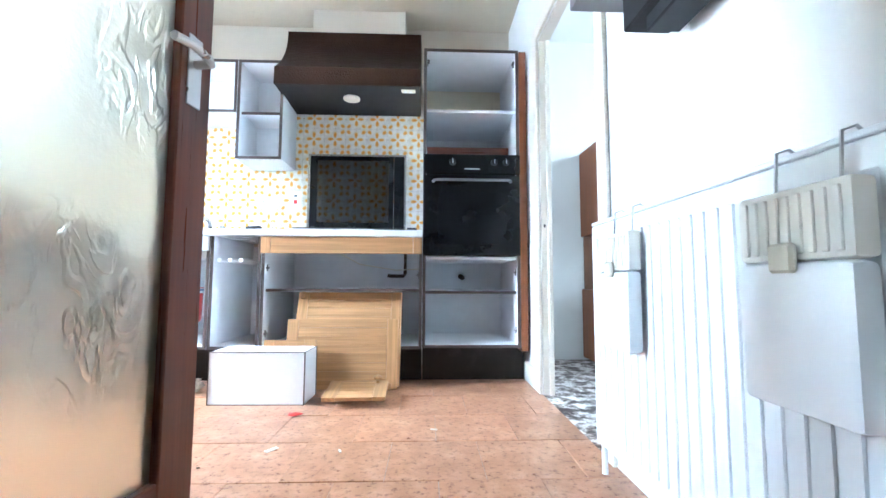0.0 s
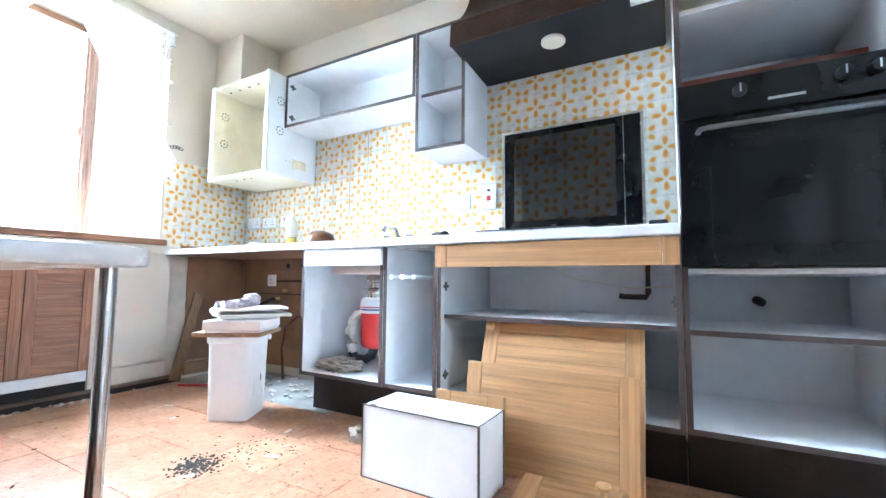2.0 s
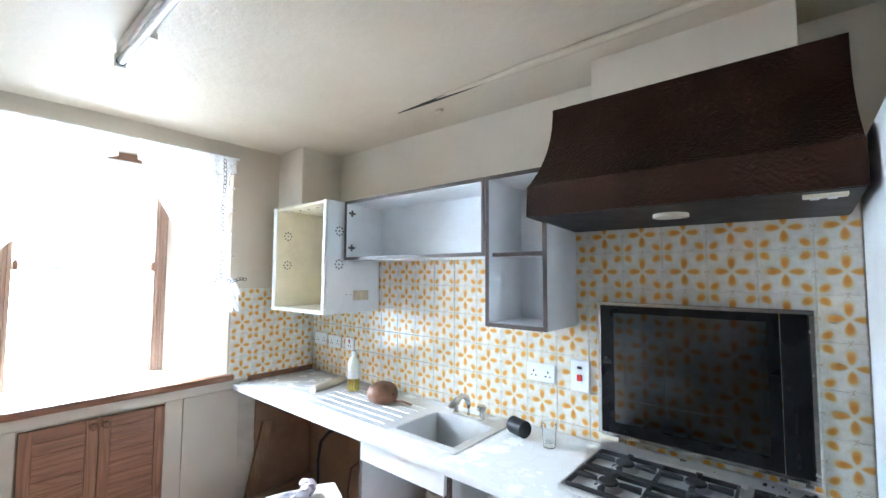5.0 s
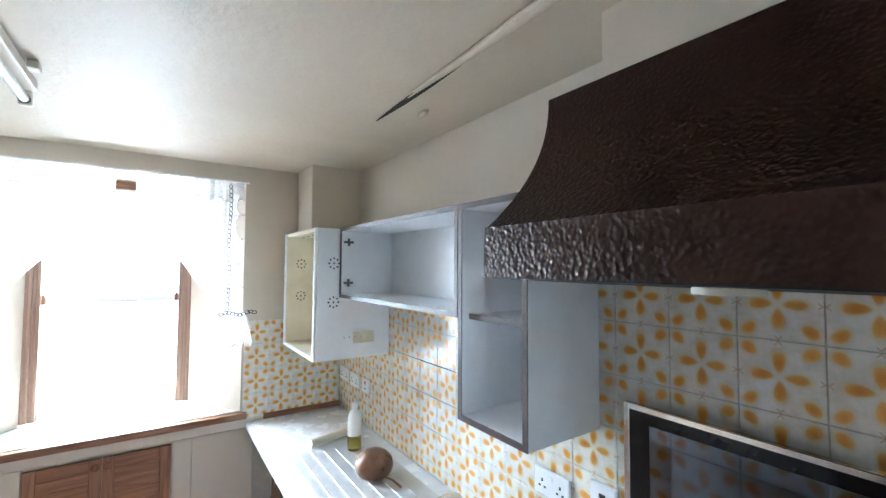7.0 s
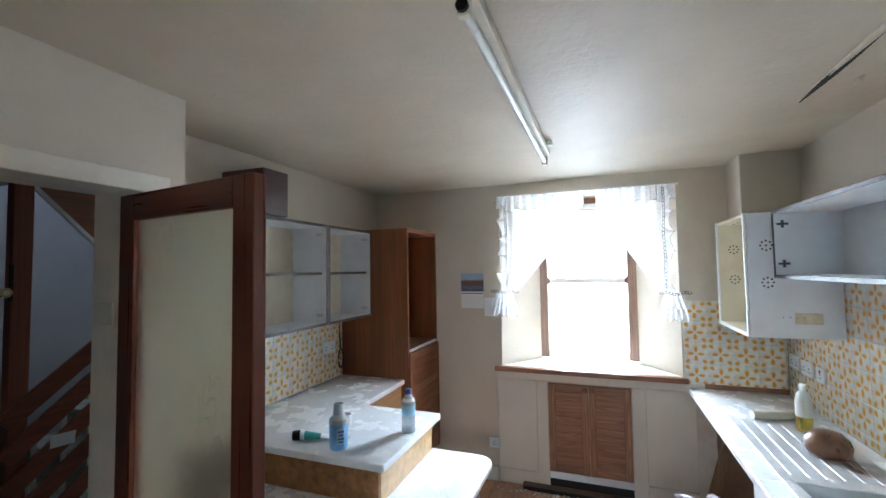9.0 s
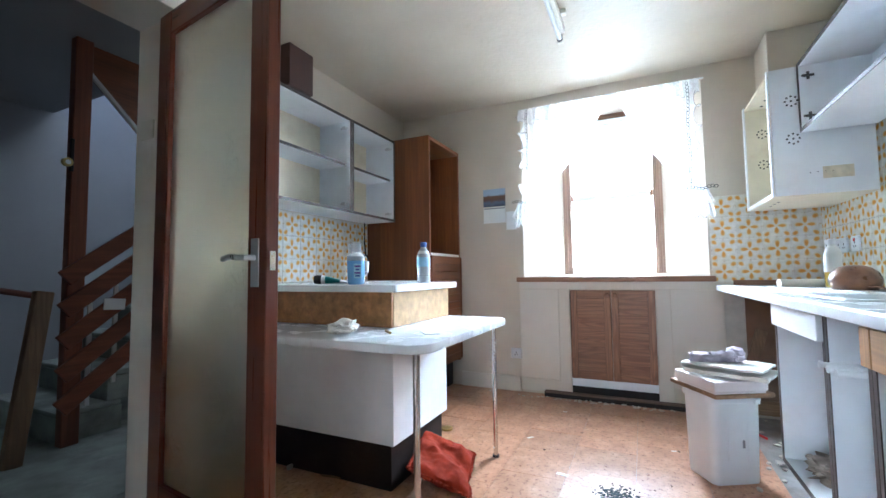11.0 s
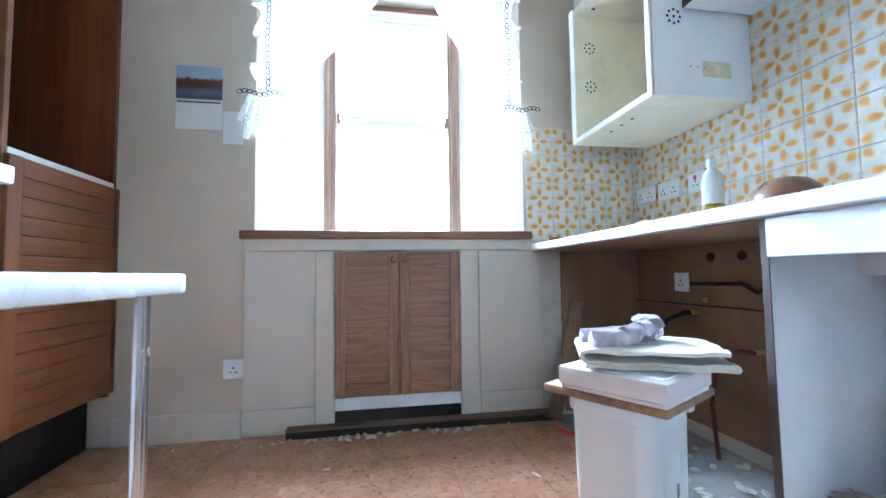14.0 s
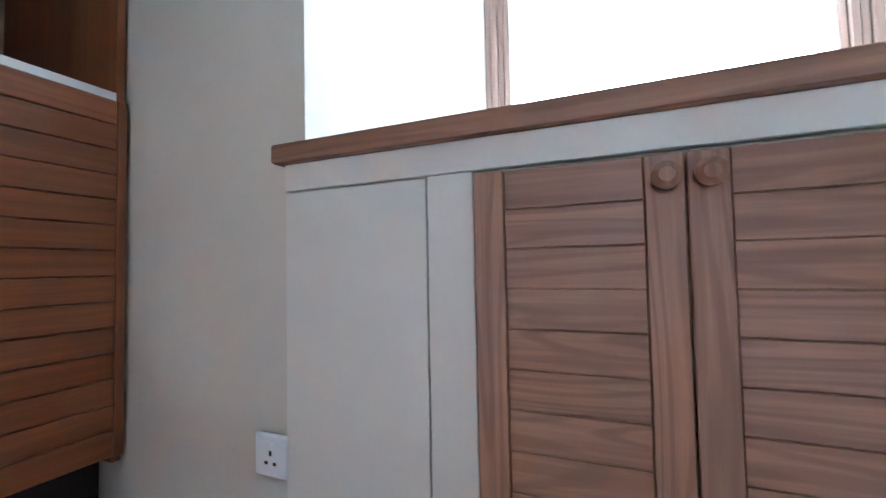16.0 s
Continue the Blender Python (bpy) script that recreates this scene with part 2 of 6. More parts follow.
CONCRETE = plain("bare_concrete", (0.36, 0.35, 0.33), 0.85, var=0.35, scale=5, dirt=(0.14, 0.11, 0.08), dirty=0.7, bump=0.3)
CARPET = plain("grey_green_carpet", (0.30, 0.32, 0.28), 0.95, var=0.35, scale=5, fine=220, dirt=(0.55, 0.52, 0.46), dirty=0.6, bump=0.6)
PLASTER = plain("bare_plaster", (0.60, 0.56, 0.49), 0.85, var=0.2, scale=8, bump=0.3)
CLOTH = plain("off_white_cloth", (0.74, 0.70, 0.64), 0.95, var=0.15, scale=9, fine=240, bump=0.5)
LILAC = plain("lilac_grey_towel", (0.50, 0.45, 0.50), 0.95, var=0.2, scale=12, fine=240, bump=0.6)
RAG = plain("dirty_rag", (0.42, 0.36, 0.30), 0.95, var=0.4, scale=20, fine=200, bump=0.5)
VELVET = plain("rust_red_velvet", (0.28, 0.034, 0.015), 0.85, var=0.25, scale=14, fine=260, bump=0.4)
PAPER = plain("white_paper", (0.78, 0.78, 0.76), 0.8, var=0.04)
COCO = plain("polished_brown_shell", (0.22, 0.11, 0.06), 0.3, var=0.6, scale=14)
GOLD = plain("brass_lid", (0.55, 0.42, 0.16), 0.35, 0.9)
CRUMB_GAP = plain("dark_droppings_and_gaps", (0.02, 0.016, 0.013), 0.8)
PAINTWOOD = plain("dirty_white_gloss", (0.78, 0.76, 0.71), 0.36, var=0.07, scale=4, dirt=(0.42, 0.34, 0.25), dirty=0.4)
PANELPAINT = plain("cream_white_panel_paint", (0.65, 0.595, 0.51), 0.42, var=0.05, scale=3, dirt=(0.5, 0.42, 0.32), dirty=0.3)
GUNMETAL = plain("dark_hinge_metal", (0.12, 0.115, 0.11), 0.4, 0.6, var=0.2)
PINK = plain("pink_card", (0.72, 0.28, 0.30), 0.6)
SKYBLUE = plain("light_blue_card", (0.35, 0.58, 0.72), 0.6)


def ceiling_material():
    m = Mat("stippled_cream_ceiling")
    c = m.ramp(m.noise(1.1, 5), [(0.3, (0.52, 0.44, 0.325)), (0.7, (0.63, 0.56, 0.44))])
    m.colour(c).surface(0.60)
    a, b = m.noise(28, 3, 0.6), m.noise(9, 3)
    m.bump(m.math("ADD", a, m.math("MULTIPLY", b, 0.6)), 0.4, 0.008)
    return m.m


def tile_material():
    """Off-white glazed tile: a four-petal orange flower in the middle, small petals in the corners."""
    m = Mat("orange_flower_tile")
    s = m.t.nodes.new("ShaderNodeSeparateXYZ")
    wob = m.node("ShaderNodeTexNoise", Scale=30.0, Detail=2.0)
    m.link(m.co.outputs["Object"], wob.inputs["Vector"])
    m.link(m.co.outputs["Object"], s.inputs[0])
    w = m.math("MULTIPLY_ADD", wob.outputs["Fac"], 0.05, -0.025)
    u = m.math("ABSOLUTE", m.math("MULTIPLY", s.outputs["X"], 6.58))
    v = m.math("ABSOLUTE", m.math("MULTIPLY", s.outputs["Z"], 6.58))
    hi, lo = m.math("MAXIMUM", u, v), m.math("MINIMUM", u, v)

    def petal(a, b, mid, la, lb):
        p = m.math("DIVIDE", m.math("SUBTRACT", a, mid), la)
        wide = m.math("MULTIPLY_ADD", a, lb * 1.6, lb * 0.45)
        q = m.math("DIVIDE", m.math("ADD", b, w), wide)
        d = m.math("ADD", m.math("MULTIPLY", p, p), m.math("MULTIPLY", q, q))
        return d
    d1 = petal(hi, lo, 0.20, 0.15, 0.10)
    s1 = m.math("MULTIPLY", m.math("ADD", u, v), 0.7071)
    t1 = m.math("ABSOLUTE", m.math("MULTIPLY", m.math("SUBTRACT", u, v), 0.7071))
    d2 = petal(s1, t1, 0.50, 0.115, 0.066)
    d = m.math("MINIMUM", d1, d2)
    ink = m.ramp(m.math("MULTIPLY", d, 0.5), [(0.0, (0.95, 0.95, 0.95)), (0.30, (0.85, 0.85, 0.85)), (0.50, (0.0, 0.0, 0.0))])
    halo = m.ramp(m.math("MULTIPLY", d, 0.3), [(0.0, (0.75, 0.75, 0.75)), (0.30, (0.55, 0.55, 0.55)), (0.62, (0.0, 0.0, 0.0))])
    tone = m.ramp(m.math("MULTIPLY_ADD", m.noise(45, 2), 0.6, m.math("MULTIPLY", d, 0.35)), [(0.25, (0.65, 0.265, 0.04)), (0.60, (0.74, 0.41, 0.09))])
    base = m.ramp(m.noise(26, 3), [(0.35, (0.66, 0.63, 0.54)), (0.6, (0.80, 0.775, 0.70))])
    base = m.mix(m.ramp(m.noise(60, 3), [(0.55, (0, 0, 0)), (0.75, (0.35, 0.35, 0.35))]), base, (0.72, 0.64, 0.44))
    vee = m.math("ABSOLUTE", m.math("SUBTRACT", lo, m.math("MULTIPLY", m.math("SUBTRACT", 0.485, hi), 0.8)))
    vee = m.math("MULTIPLY", m.math("LESS_THAN", vee, 0.012), m.math("GREATER_THAN", hi, 0.435))
    base = m.mix(halo, base, (0.70, 0.56, 0.25))
    base = m.mix(m.math("MULTIPLY", vee, 0.6), base, (0.50, 0.33, 0.12))
    col = m.mix(ink, base, tone)
    info = m.t.nodes.new("ShaderNodeObjectInfo")
    shade = m.math("MULTIPLY_ADD", info.outputs["Random"], 0.08, 0.92)
    hsv = m.node("ShaderNodeHueSaturation")
    m.link(shade, hsv.inputs["Value"])
    m.link(col, hsv.inputs["Color"])
    m.colour(hsv.outputs[0]).surface(0.16)
    m.bump(m.noise(14, 2), 0.04, 0.004)
    return m.m


def floor_material():
    m = Mat("terracotta_vinyl_tile")
    info = m.t.nodes.new("ShaderNodeObjectInfo")
    a = m.node("ShaderNodeTexNoise", Scale=9.0, Detail=6.0, Roughness=0.65)
    off = m.t.nodes.new("ShaderNodeVectorMath")
    off.operation = "ADD"
    m.link(m.co.outputs["Object"], off.inputs[0])
    comb = m.t.nodes.new("ShaderNodeCombineXYZ")
    m.link(m.math("MULTIPLY", info.outputs["Random"], 40.0), comb.inputs[0])
    m.link(comb.outputs[0], off.inputs[1])
    m.link(off.outputs[0], a.inputs["Vector"])
    b = m.node("ShaderNodeTexNoise", Scale=45.0, Detail=5.0, Roughness=0.7)
    m.link(off.outputs[0], b.inputs["Vector"])
    col = m.ramp(a.outputs["Fac"], [(0.28, (0.31, 0.145, 0.072)), (0.5, (0.43, 0.225, 0.125)), (0.72, (0.53, 0.315, 0.20))])
    fl = m.ramp(b.outputs["Fac"], [(0.36, (0.8, 0.8, 0.8)), (0.48, (0, 0, 0))])
    col = m.mix(fl, col, (0.16, 0.055, 0.025))
    wear = m.ramp(a.outputs["Fac"], [(0.6, (0, 0, 0)), (0.85, (0.35, 0.35, 0.35))])
    col = m.mix(wear, col, (0.58, 0.42, 0.32))
    hsv = m.node("ShaderNodeHueSaturation")
    m.link(m.math("MULTIPLY_ADD", info.outputs["Random"], 0.25, 0.87), hsv.inputs["Value"])
    m.link(col, hsv.inputs["Color"])
    m.colour(hsv.outputs[0])
    m.surface(m.math("MULTIPLY_ADD", b.outputs["Fac"], 0.22, 0.20))
    m.bump(b.outputs["Fac"], 0.12, 0.002)
    return m.m


def marble_material():
    m = Mat("grey_veined_laminate")
    n1 = m.noise(5, 6, 0.65)
    n2 = m.math("ABSOLUTE", m.math("SUBTRACT", m.noise(4.2, 7, 0.6), 0.5))
    col = m.ramp(n1, [(0.3, (0.77, 0.79, 0.81)), (0.7, (0.81, 0.825, 0.835))])
    col = m.mix(m.ramp(n2, [(0.0, (0.30, 0.30, 0.30)), (0.014, (0, 0, 0))]), col, (0.55, 0.56, 0.58))
    m.colour(col).surface(m.math("MULTIPLY_ADD", m.noise(9), 0.06, 0.24))
    return m.m


def hammered_material(name="hammered_dark_copper", rough=0.36, strength=0.42, gloss=0.42):
    m = Mat(name)
    m.colour(m.ramp(m.noise(7), [(0.3, (0.014, 0.0055, 0.0035)), (0.7, (0.030, 0.0125, 0.0075))]))
    warp = m.node("ShaderNodeTexNoise", Scale=40.0)
    m.link(m.co.outputs["Object"], warp.inputs["Vector"])
    vm = m.t.nodes.new("ShaderNodeVectorMath")
    vm.operation = "MULTIPLY_ADD"
    m.link(warp.outputs["Color"], vm.inputs[0])
    vm.inputs[1].default_value = (0.007, 0.007, 0.007)
    m.link(m.co.outputs["Object"], vm.inputs[2])
    v = m.node("ShaderNodeTexVoronoi", Scale=100.0)
    v.feature = "SMOOTH_F1"
    v.inputs["Smoothness"].default_value = 0.6
    m.link(vm.outputs[0], v.inputs["Vector"])
    m.surface(rough)
    m.b.inputs["Specular IOR Level"].default_value = gloss
    m.b.inputs["Specular Tint"].default_value = (1.0, 0.78, 0.68, 1)
    m.bump(v.outputs["Distance"], strength, 0.0075)
    return m.m


def clear_glass(name, tint=(1, 1, 1), rough=0.0):
    m = Mat(name)
    m.colour(tint).surface(rough)
    m.b.inputs["Transmission Weight"].default_value = 1.0
    m.b.inputs["IOR"].default_value = 1.45
    return m


def pane_material(name, tint, gloss=0.08):
    """A thin pane: tinted see-through with a mirror coat."""
    m = Mat(name)
    t = m.t
    tr = t.nodes.new("ShaderNodeBsdfTransparent")
    tr.inputs[0].default_value = (*tint, 1)
    gl = t.nodes.new("ShaderNodeBsdfGlossy")
    gl.inputs["Roughness"].default_value = 0.05
    fr = t.nodes.new("ShaderNodeFresnel")
    mx = t.nodes.new("ShaderNodeMixShader")
    m.link(fr.outputs[0], mx.inputs[0])
    m.link(tr.outputs[0], mx.inputs[1])
    m.link(gl.outputs[0], mx.inputs[2])
    m.link(mx.outputs[0], t.nodes["Material Output"].inputs["Surface"])
    return m.m


def obscure_material():
    """Old rolled glass: a fine stipple with sprigs of leaves pressed into it."""
    m = clear_glass("patterned_obscure_glass", (0.74, 0.71, 0.57), 0.28)
    cell = m.node("ShaderNodeTexVoronoi", Scale=4.2)
    m.link(m.coords((1.0, 1.0, 0.7)), cell.inputs["Vector"])
    sprig = m.ramp(cell.outputs["Distance"], [(0.18, (1, 1, 1)), (0.46, (0, 0, 0))])
    leaf = m.node("ShaderNodeTexNoise", Scale=16.0, Detail=1.5, Distortion=2.2)
    m.link(m.coords((1.0, 1.0, 0.45)), leaf.inputs["Vector"])
    lobes = m.ramp(leaf.outputs["Fac"], [(0.44, (0, 0, 0)), (0.54, (1, 1, 1))])
    h = m.math("ADD", m.math("MULTIPLY", sprig, lobes), m.math("MULTIPLY", m.noise(90, 2), 0.12))
    m.bump(m.math("ADD", h, m.math("MULTIPLY", m.noise(5, 3), 1.0)), 0.5, 0.010)
    return m.m


def net_material():
    m = Mat("white_net_curtain")
    t = m.t
    df = t.nodes.new("ShaderNodeBsdfDiffuse")
    df.inputs[0].default_value = (0.86, 0.86, 0.86, 1)
    tl = t.nodes.new("ShaderNodeBsdfTranslucent")
    tl.inputs[0].default_value = (0.86, 0.86, 0.86, 1)
    tp = t.nodes.new("ShaderNodeBsdfTransparent")
    a, b = t.nodes.new("ShaderNodeMixShader"), t.nodes.new("ShaderNodeMixShader")
    a.inputs[0].default_value = 0.62
    m.link(df.outputs[0], a.inputs[1])
    m.link(tl.outputs[0], a.inputs[2])
    weave = m.ramp(m.noise(160, 2), [(0.35, (0.16, 0.16, 0.16)), (0.65, (0.46, 0.46, 0.46))])
    m.link(weave, b.inputs[0])
    m.link(a.outputs[0], b.inputs[1])
    m.link(tp.outputs[0], b.inputs[2])
    m.link(b.outputs[0], t.nodes["Material Output"].inputs["Surface"])
    return m.m


def lino_material():
    m = Mat("torn_patterned_lino")
    v = m.node("ShaderNodeTexVoronoi", Scale=16.0)
    m.link(m.co.outputs["Object"], v.inputs["Vector"])
    col = m.ramp(m.noise(11, 5, 0.7), [(0.42, (0.06, 0.045, 0.04)), (0.5, (0.30, 0.27, 0.24)), (0.56, (0.68, 0.67, 0.64))])
    m.colour(col).surface(0.6)
    m.bump(m.noise(11, 5, 0.7), 0.4, 0.01)
    return m.m


CEILING, TILE, FLOOR, MARBLE, HAMMER = ceiling_material(), tile_material(), floor_material(), marble_material(), hammered_material()
OBSCURE, NET, LINO = obscure_material(), net_material(), lino_material()
WINGLASS = pane_material("window_glass", (0.97, 0.98, 0.98))
DARKPANE = pane_material("smoked_glass", (0.58, 0.58, 0.60))
OVENPANE = pane_material("oven_glass", (0.12, 0.12, 0.13))
PALECREAM = plain("pale_cream_plastic", (0.80, 0.78, 0.70), 0.4, var=0.05)
SINKSTEEL = plain("dull_sink_steel", (0.66, 0.66, 0.66), 0.52, 0.8, var=0.12, fine=200)
BLACKGLASS = plain("black_oven_glass", (0.008, 0.008, 0.010), 0.10, var=0.2, bump=0, rvar=0.02)
AQUA = clear_glass("blue_clear_plastic", (0.30, 0.58, 0.93), 0.15)
AQUA.b.inputs["Transmission Weight"].default_value = 0.25
AQUA = AQUA.m
CLEAR = clear_glass("clear_plastic", (0.95, 0.97, 0.98), 0.04).m
YELLOWLIQ = clear_glass("yellow_liquid", (0.90, 0.78, 0.20), 0.05).m
for dark in (BLACK, BLACKMATT, KICK, BLACKGLASS):
    dark.node_tree.nodes["Principled BSDF"].inputs["Specular IOR Level"].default_value = 0.28
for soft in (VELVET, CLOTH, LILAC, RAG):
    soft.node_tree.nodes["Principled BSDF"].inputs["Specular IOR Level"].default_value = 0.08
CLEARSHELL = clear_glass("thin_clear_plastic", (0.86, 0.91, 0.95), 0.12)
CLEARSHELL.b.inputs["Transmission Weight"].default_value = 0.5
CLEARSHELL = CLEARSHELL.m
MILKY = plain("milky_plastic", (0.78, 0.79, 0.76), 0.3, var=0.04)

# ---- the white overcast distance outside the window ----
def glow_material(name, strength):
    m = Mat(name)
    e = m.node("ShaderNodeEmission", Color=(0.93, 0.97, 1.0, 1), Strength=strength)
    m.link(e.outputs[0], m.t.nodes["Material Output"].inputs["Surface"])
    return m.m


solo("backdrop", boxm(-7.02, -7.0, -5, 9, 1.0, 9, 0), glow_material("overcast_haze", 18.0), "plain white overcast haze beyond the window", "backdrop", (-7, 2, 1), kind="structure")
solo("backdrop_ground", boxm(-7.02, -7.0, -5, 9, -3, 0.998, 0), glow_material("pale_ground_haze", 9.0), "pale hazy ground far below the window", "backdrop", (-7, 2, -3), kind="structure")

# ---- the shell of the room ----
CEIL = 2.47
setting("wall_north", join(boxm(-3.1, 1.30, 3.21, 3.45, -0.05, 2.6, 0)), WALL, "cream painted wall above the tiles and cabinets")
setting("wall_west", join(
    boxm(-3.1, -2.55, -0.1, 3.21, -0.05, 0.93, 0), boxm(-3.1, -2.55, -0.1, 3.21, 2.37, 2.6, 0),
    prism([(-2.55, -0.1), (-2.55, 1.235), (-2.93, 1.51), (-3.1, 1.51), (-3.1, -0.1)], 0.93, 2.37),
    prism([(-2.55, 3.21), (-3.1, 3.21), (-3.1, 2.31), (-2.93, 2.31), (-2.55, 2.567)], 0.93, 2.37)),
    WALL, "cream painted thick wall with a deep splayed window")
setting("wall_east", join(
    boxm(1.12, 1.175, 2.39, 3.21, -0.05, 2.6, 0), boxm(1.12, 1.175, -0.05, 1.60, -0.05, 2.6, 0),
    boxm(1.12, 1.175, 1.60, 2.39, 1.93, 2.6, 0)), WHITEWALL, "white painted wall with a doorway to the pantry")
setting("wall_south", join(
    boxm(-0.27, -0.13, 0.15, 0.45, -0.05, 2.6, 0), boxm(0.86, 1.12, 0.15, 0.45, -0.05, 2.6, 0),
    boxm(-0.13, 0.86, 0.15, 0.45, 2.09, 2.6, 0)), WALL, "cream painted thick wall round the glazed door")
setting("wall_recess", boxm(-3.1, -0.27, -0.1, 0.06, -0.05, 2.6, 0), WALL, "cream painted wall behind the breakfast bar")


def ceiling_mesh():
    bm = bmesh.new()
    nx, ny = 60, 52
    g = []
    for i in range(nx + 1):
        col = []
        for j in range(ny + 1):
            x, y = -2.7 + 3.98 * i / nx, -0.05 + 3.4 * j / ny
            z = CEIL + 0.007 * noise.noise(Vector((x * 1.3, y * 1.3, 0))) + 0.002 * noise.noise(Vector((x * 7, y * 7, 3)))
            col.append(bm.verts.new((x, y, z)))
        g.append(col)
    for i in range(nx):
        for j in range(ny):
            bm.faces.new((g[i][j], g[i][j + 1], g[i + 1][j + 1], g[i + 1][j]))
    return join(bm, boxm(-2.7, 1.28, -0.05, 3.35, 2.49, 2.60, 0))


setting("ceiling", ceiling_mesh(), CEILING, "cream stippled ceiling with brown stains and a crack", True)
setting("floor", boxm(-3.0, 1.12, -0.05, 3.3, -0.06, -0.004, 0), CONCRETE, "bare concrete under terracotta vinyl tiles")
setting("boxing", boxm(-2.55, -2.24, 2.89, 3.21, 2.03, 2.48, 0.003), WALL, "cream boxed-in pipe in the ceiling corner")
setting("chimney_boxing", boxm(-0.29, 0.35, 3.0, 3.21, 2.308, 2.48, 0.003), WALL, "cream boxing above the cooker hood")

# ---- window, sill and panelling ----
win = tagged(new("window_1"), "overexposed sash window in brown varnished frame", "window", kind="structure")
win.location = (-2.98, 1.91, 0.96)
ORIGIN[win.name] = Vector((-2.98, 1.91, 0.96))
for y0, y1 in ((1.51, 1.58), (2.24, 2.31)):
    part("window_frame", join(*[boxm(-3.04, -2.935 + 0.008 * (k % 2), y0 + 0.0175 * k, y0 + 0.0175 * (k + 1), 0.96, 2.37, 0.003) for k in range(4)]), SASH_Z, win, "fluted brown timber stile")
part("window_head", boxm(-3.04, -2.95, 1.58, 2.24, 2.315, 2.37, 0.003), OAK_Y, win)
part("meeting_rail", join(boxm(-3.00, -2.965, 1.58, 2.24, 1.615, 1.66, 0.003), boxm(-2.965, -2.945, 1.66, 1.72, 1.655, 1.67), boxm(-2.965, -2.945, 2.08, 2.14, 1.655, 1.67)), PAINTWOOD, win, "white painted meeting rail with two catches")
part("bottom_rail", boxm(-3.00, -2.965, 1.58, 2.24, 0.96, 1.02, 0.003), PAINTWOOD, win)
for z0, z1 in ((1.02, 1.615), (1.66, 2.255)):
    g = part("pane", boxm(-2.988, -2.983, 1.58, 2.24, z0, z1, 0), WINGLASS, win)
    g.visible_shadow = False
part("top_rail", join(boxm(-3.00, -2.955, 1.58, 2.24, 2.255, 2.314, 0.003), boxm(-2.955, -2.935, 1.58, 2.24, 2.275, 2.314, 0.003), boxm(-2.935, -2.915, 1.58, 2.24, 2.295, 2.314, 0.003)), PAINTWOOD, win, "white painted top rail with a step")
for y in (1.592, 2.228):
    part("sash_catch", boxm(-2.934, -2.915, y - 0.009, y + 0.009, 1.615, 1.675, 0.003), OAK_Z, win, "small brown wooden catch")
setting("window_board", prism([(-2.56, 1.24), (-2.56, 2.562), (-2.94, 2.305), (-2.94, 1.515)], 0.931, 0.95), PAINTWOOD, "white painted board in the window reveal")
solo("window_sill", boxm(-2.60, -2.515, 1.175, 2.60, 0.905, 0.945, 0.006), OAK_Y, "red-brown varnished timber window sill edge", "sill", (-2.55, 1.89, 0.905), kind="structure")


pnl = setting("panelling", boxm(-2.549, -2.535, 1.195, 2.64, 0.85, 0.905), PANELPAINT, "cream white painted panelling under the window")
for y0, y1, z0, z1 in ((1.517, 1.602, 0.02, 0.849), (2.217, 2.311, 0.02, 0.849)):
    part("rail", boxm(-2.549, -2.535, y0, y1, z0, z1), PANELPAINT, pnl)
for y0, y1, z0 in ((1.195, 1.513, 0.122), (2.315, 2.64, 0.142)):
    part("panel", boxm(-2.549, -2.538, y0, y1, z0, 0.846), PANELPAINT, pnl)
    part("low_rail", boxm(-2.549, -2.536, y0, y1, 0.02, z0 - 0.004), PANELPAINT, pnl)
part("kick_plate", boxm(-2.549, -2.543, 1.604, 2.215, 0.09, 0.168), PLASTIC, pnl, "white plate below the doors")
# near-black sheet in place of the shade in the open slot below the plate
part("gap_shade", boxm(-2.549, -2.547, 1.604, 2.215, 0.0, 0.089, 0), CRUMB_GAP, pnl, "dark sheet for the shaded gap at the floor")
setting("baseboard", join(boxm(-2.549, -2.532, 0.66, 1.19, 0.0, 0.122, 0.003)), PANELPAINT, "cream white painted skirting board")
bat = solo("loose_batten", boxm(-2.532, -2.475, 1.395, 2.70, 0.004, 0.040, 0.002), timber("weathered_dark_batten", (0.17, 0.105, 0.068), 1, rough=0.75), "dusty bare timber batten on the floor by the wall", "batten", (-2.5, 2, 0))
part("dark_edge", boxm(-2.4748, -2.470, 1.40, 2.695, 0.0, 0.030, 0.001), CRUMB_GAP, bat, "black strip along the front edge")
hb = setting("hardboard_lining", join(boxm(-2.549, -2.54, 2.76, 3.20, 0.10, 0.84, 0), boxm(-2.53, -1.27, 3.195, 3.209, 0.06, 0.84, 0)), HARDBOARD, "dark brown hardboard under the worktop")
part("cleat", boxm(-2.18, -1.27, 3.178, 3.194, 0.75, 0.815, 0.002), HARDBOARD, hb, "brown board with two black holes")
for x in (-2.004, -1.852):
    part("hole_rim", lathe([(0.0, 0), (0.019, 0.001), (0.019, 0.006), (0.012, 0.006)], 0, 0, 0, 16), BLACKMATT, hb).matrix_basis = pose(x, 3.178, 0.785, 90, 0, 0)
part("seam_strip", boxm(-2.53, -1.27, 3.188, 3.1945, 0.575, 0.581, 0), KICK, hb)
part("skirting", boxm(-2.539, -2.52, 2.76, 3.19, 0.02, 0.115, 0.003), PALEWOOD_Y, hb)
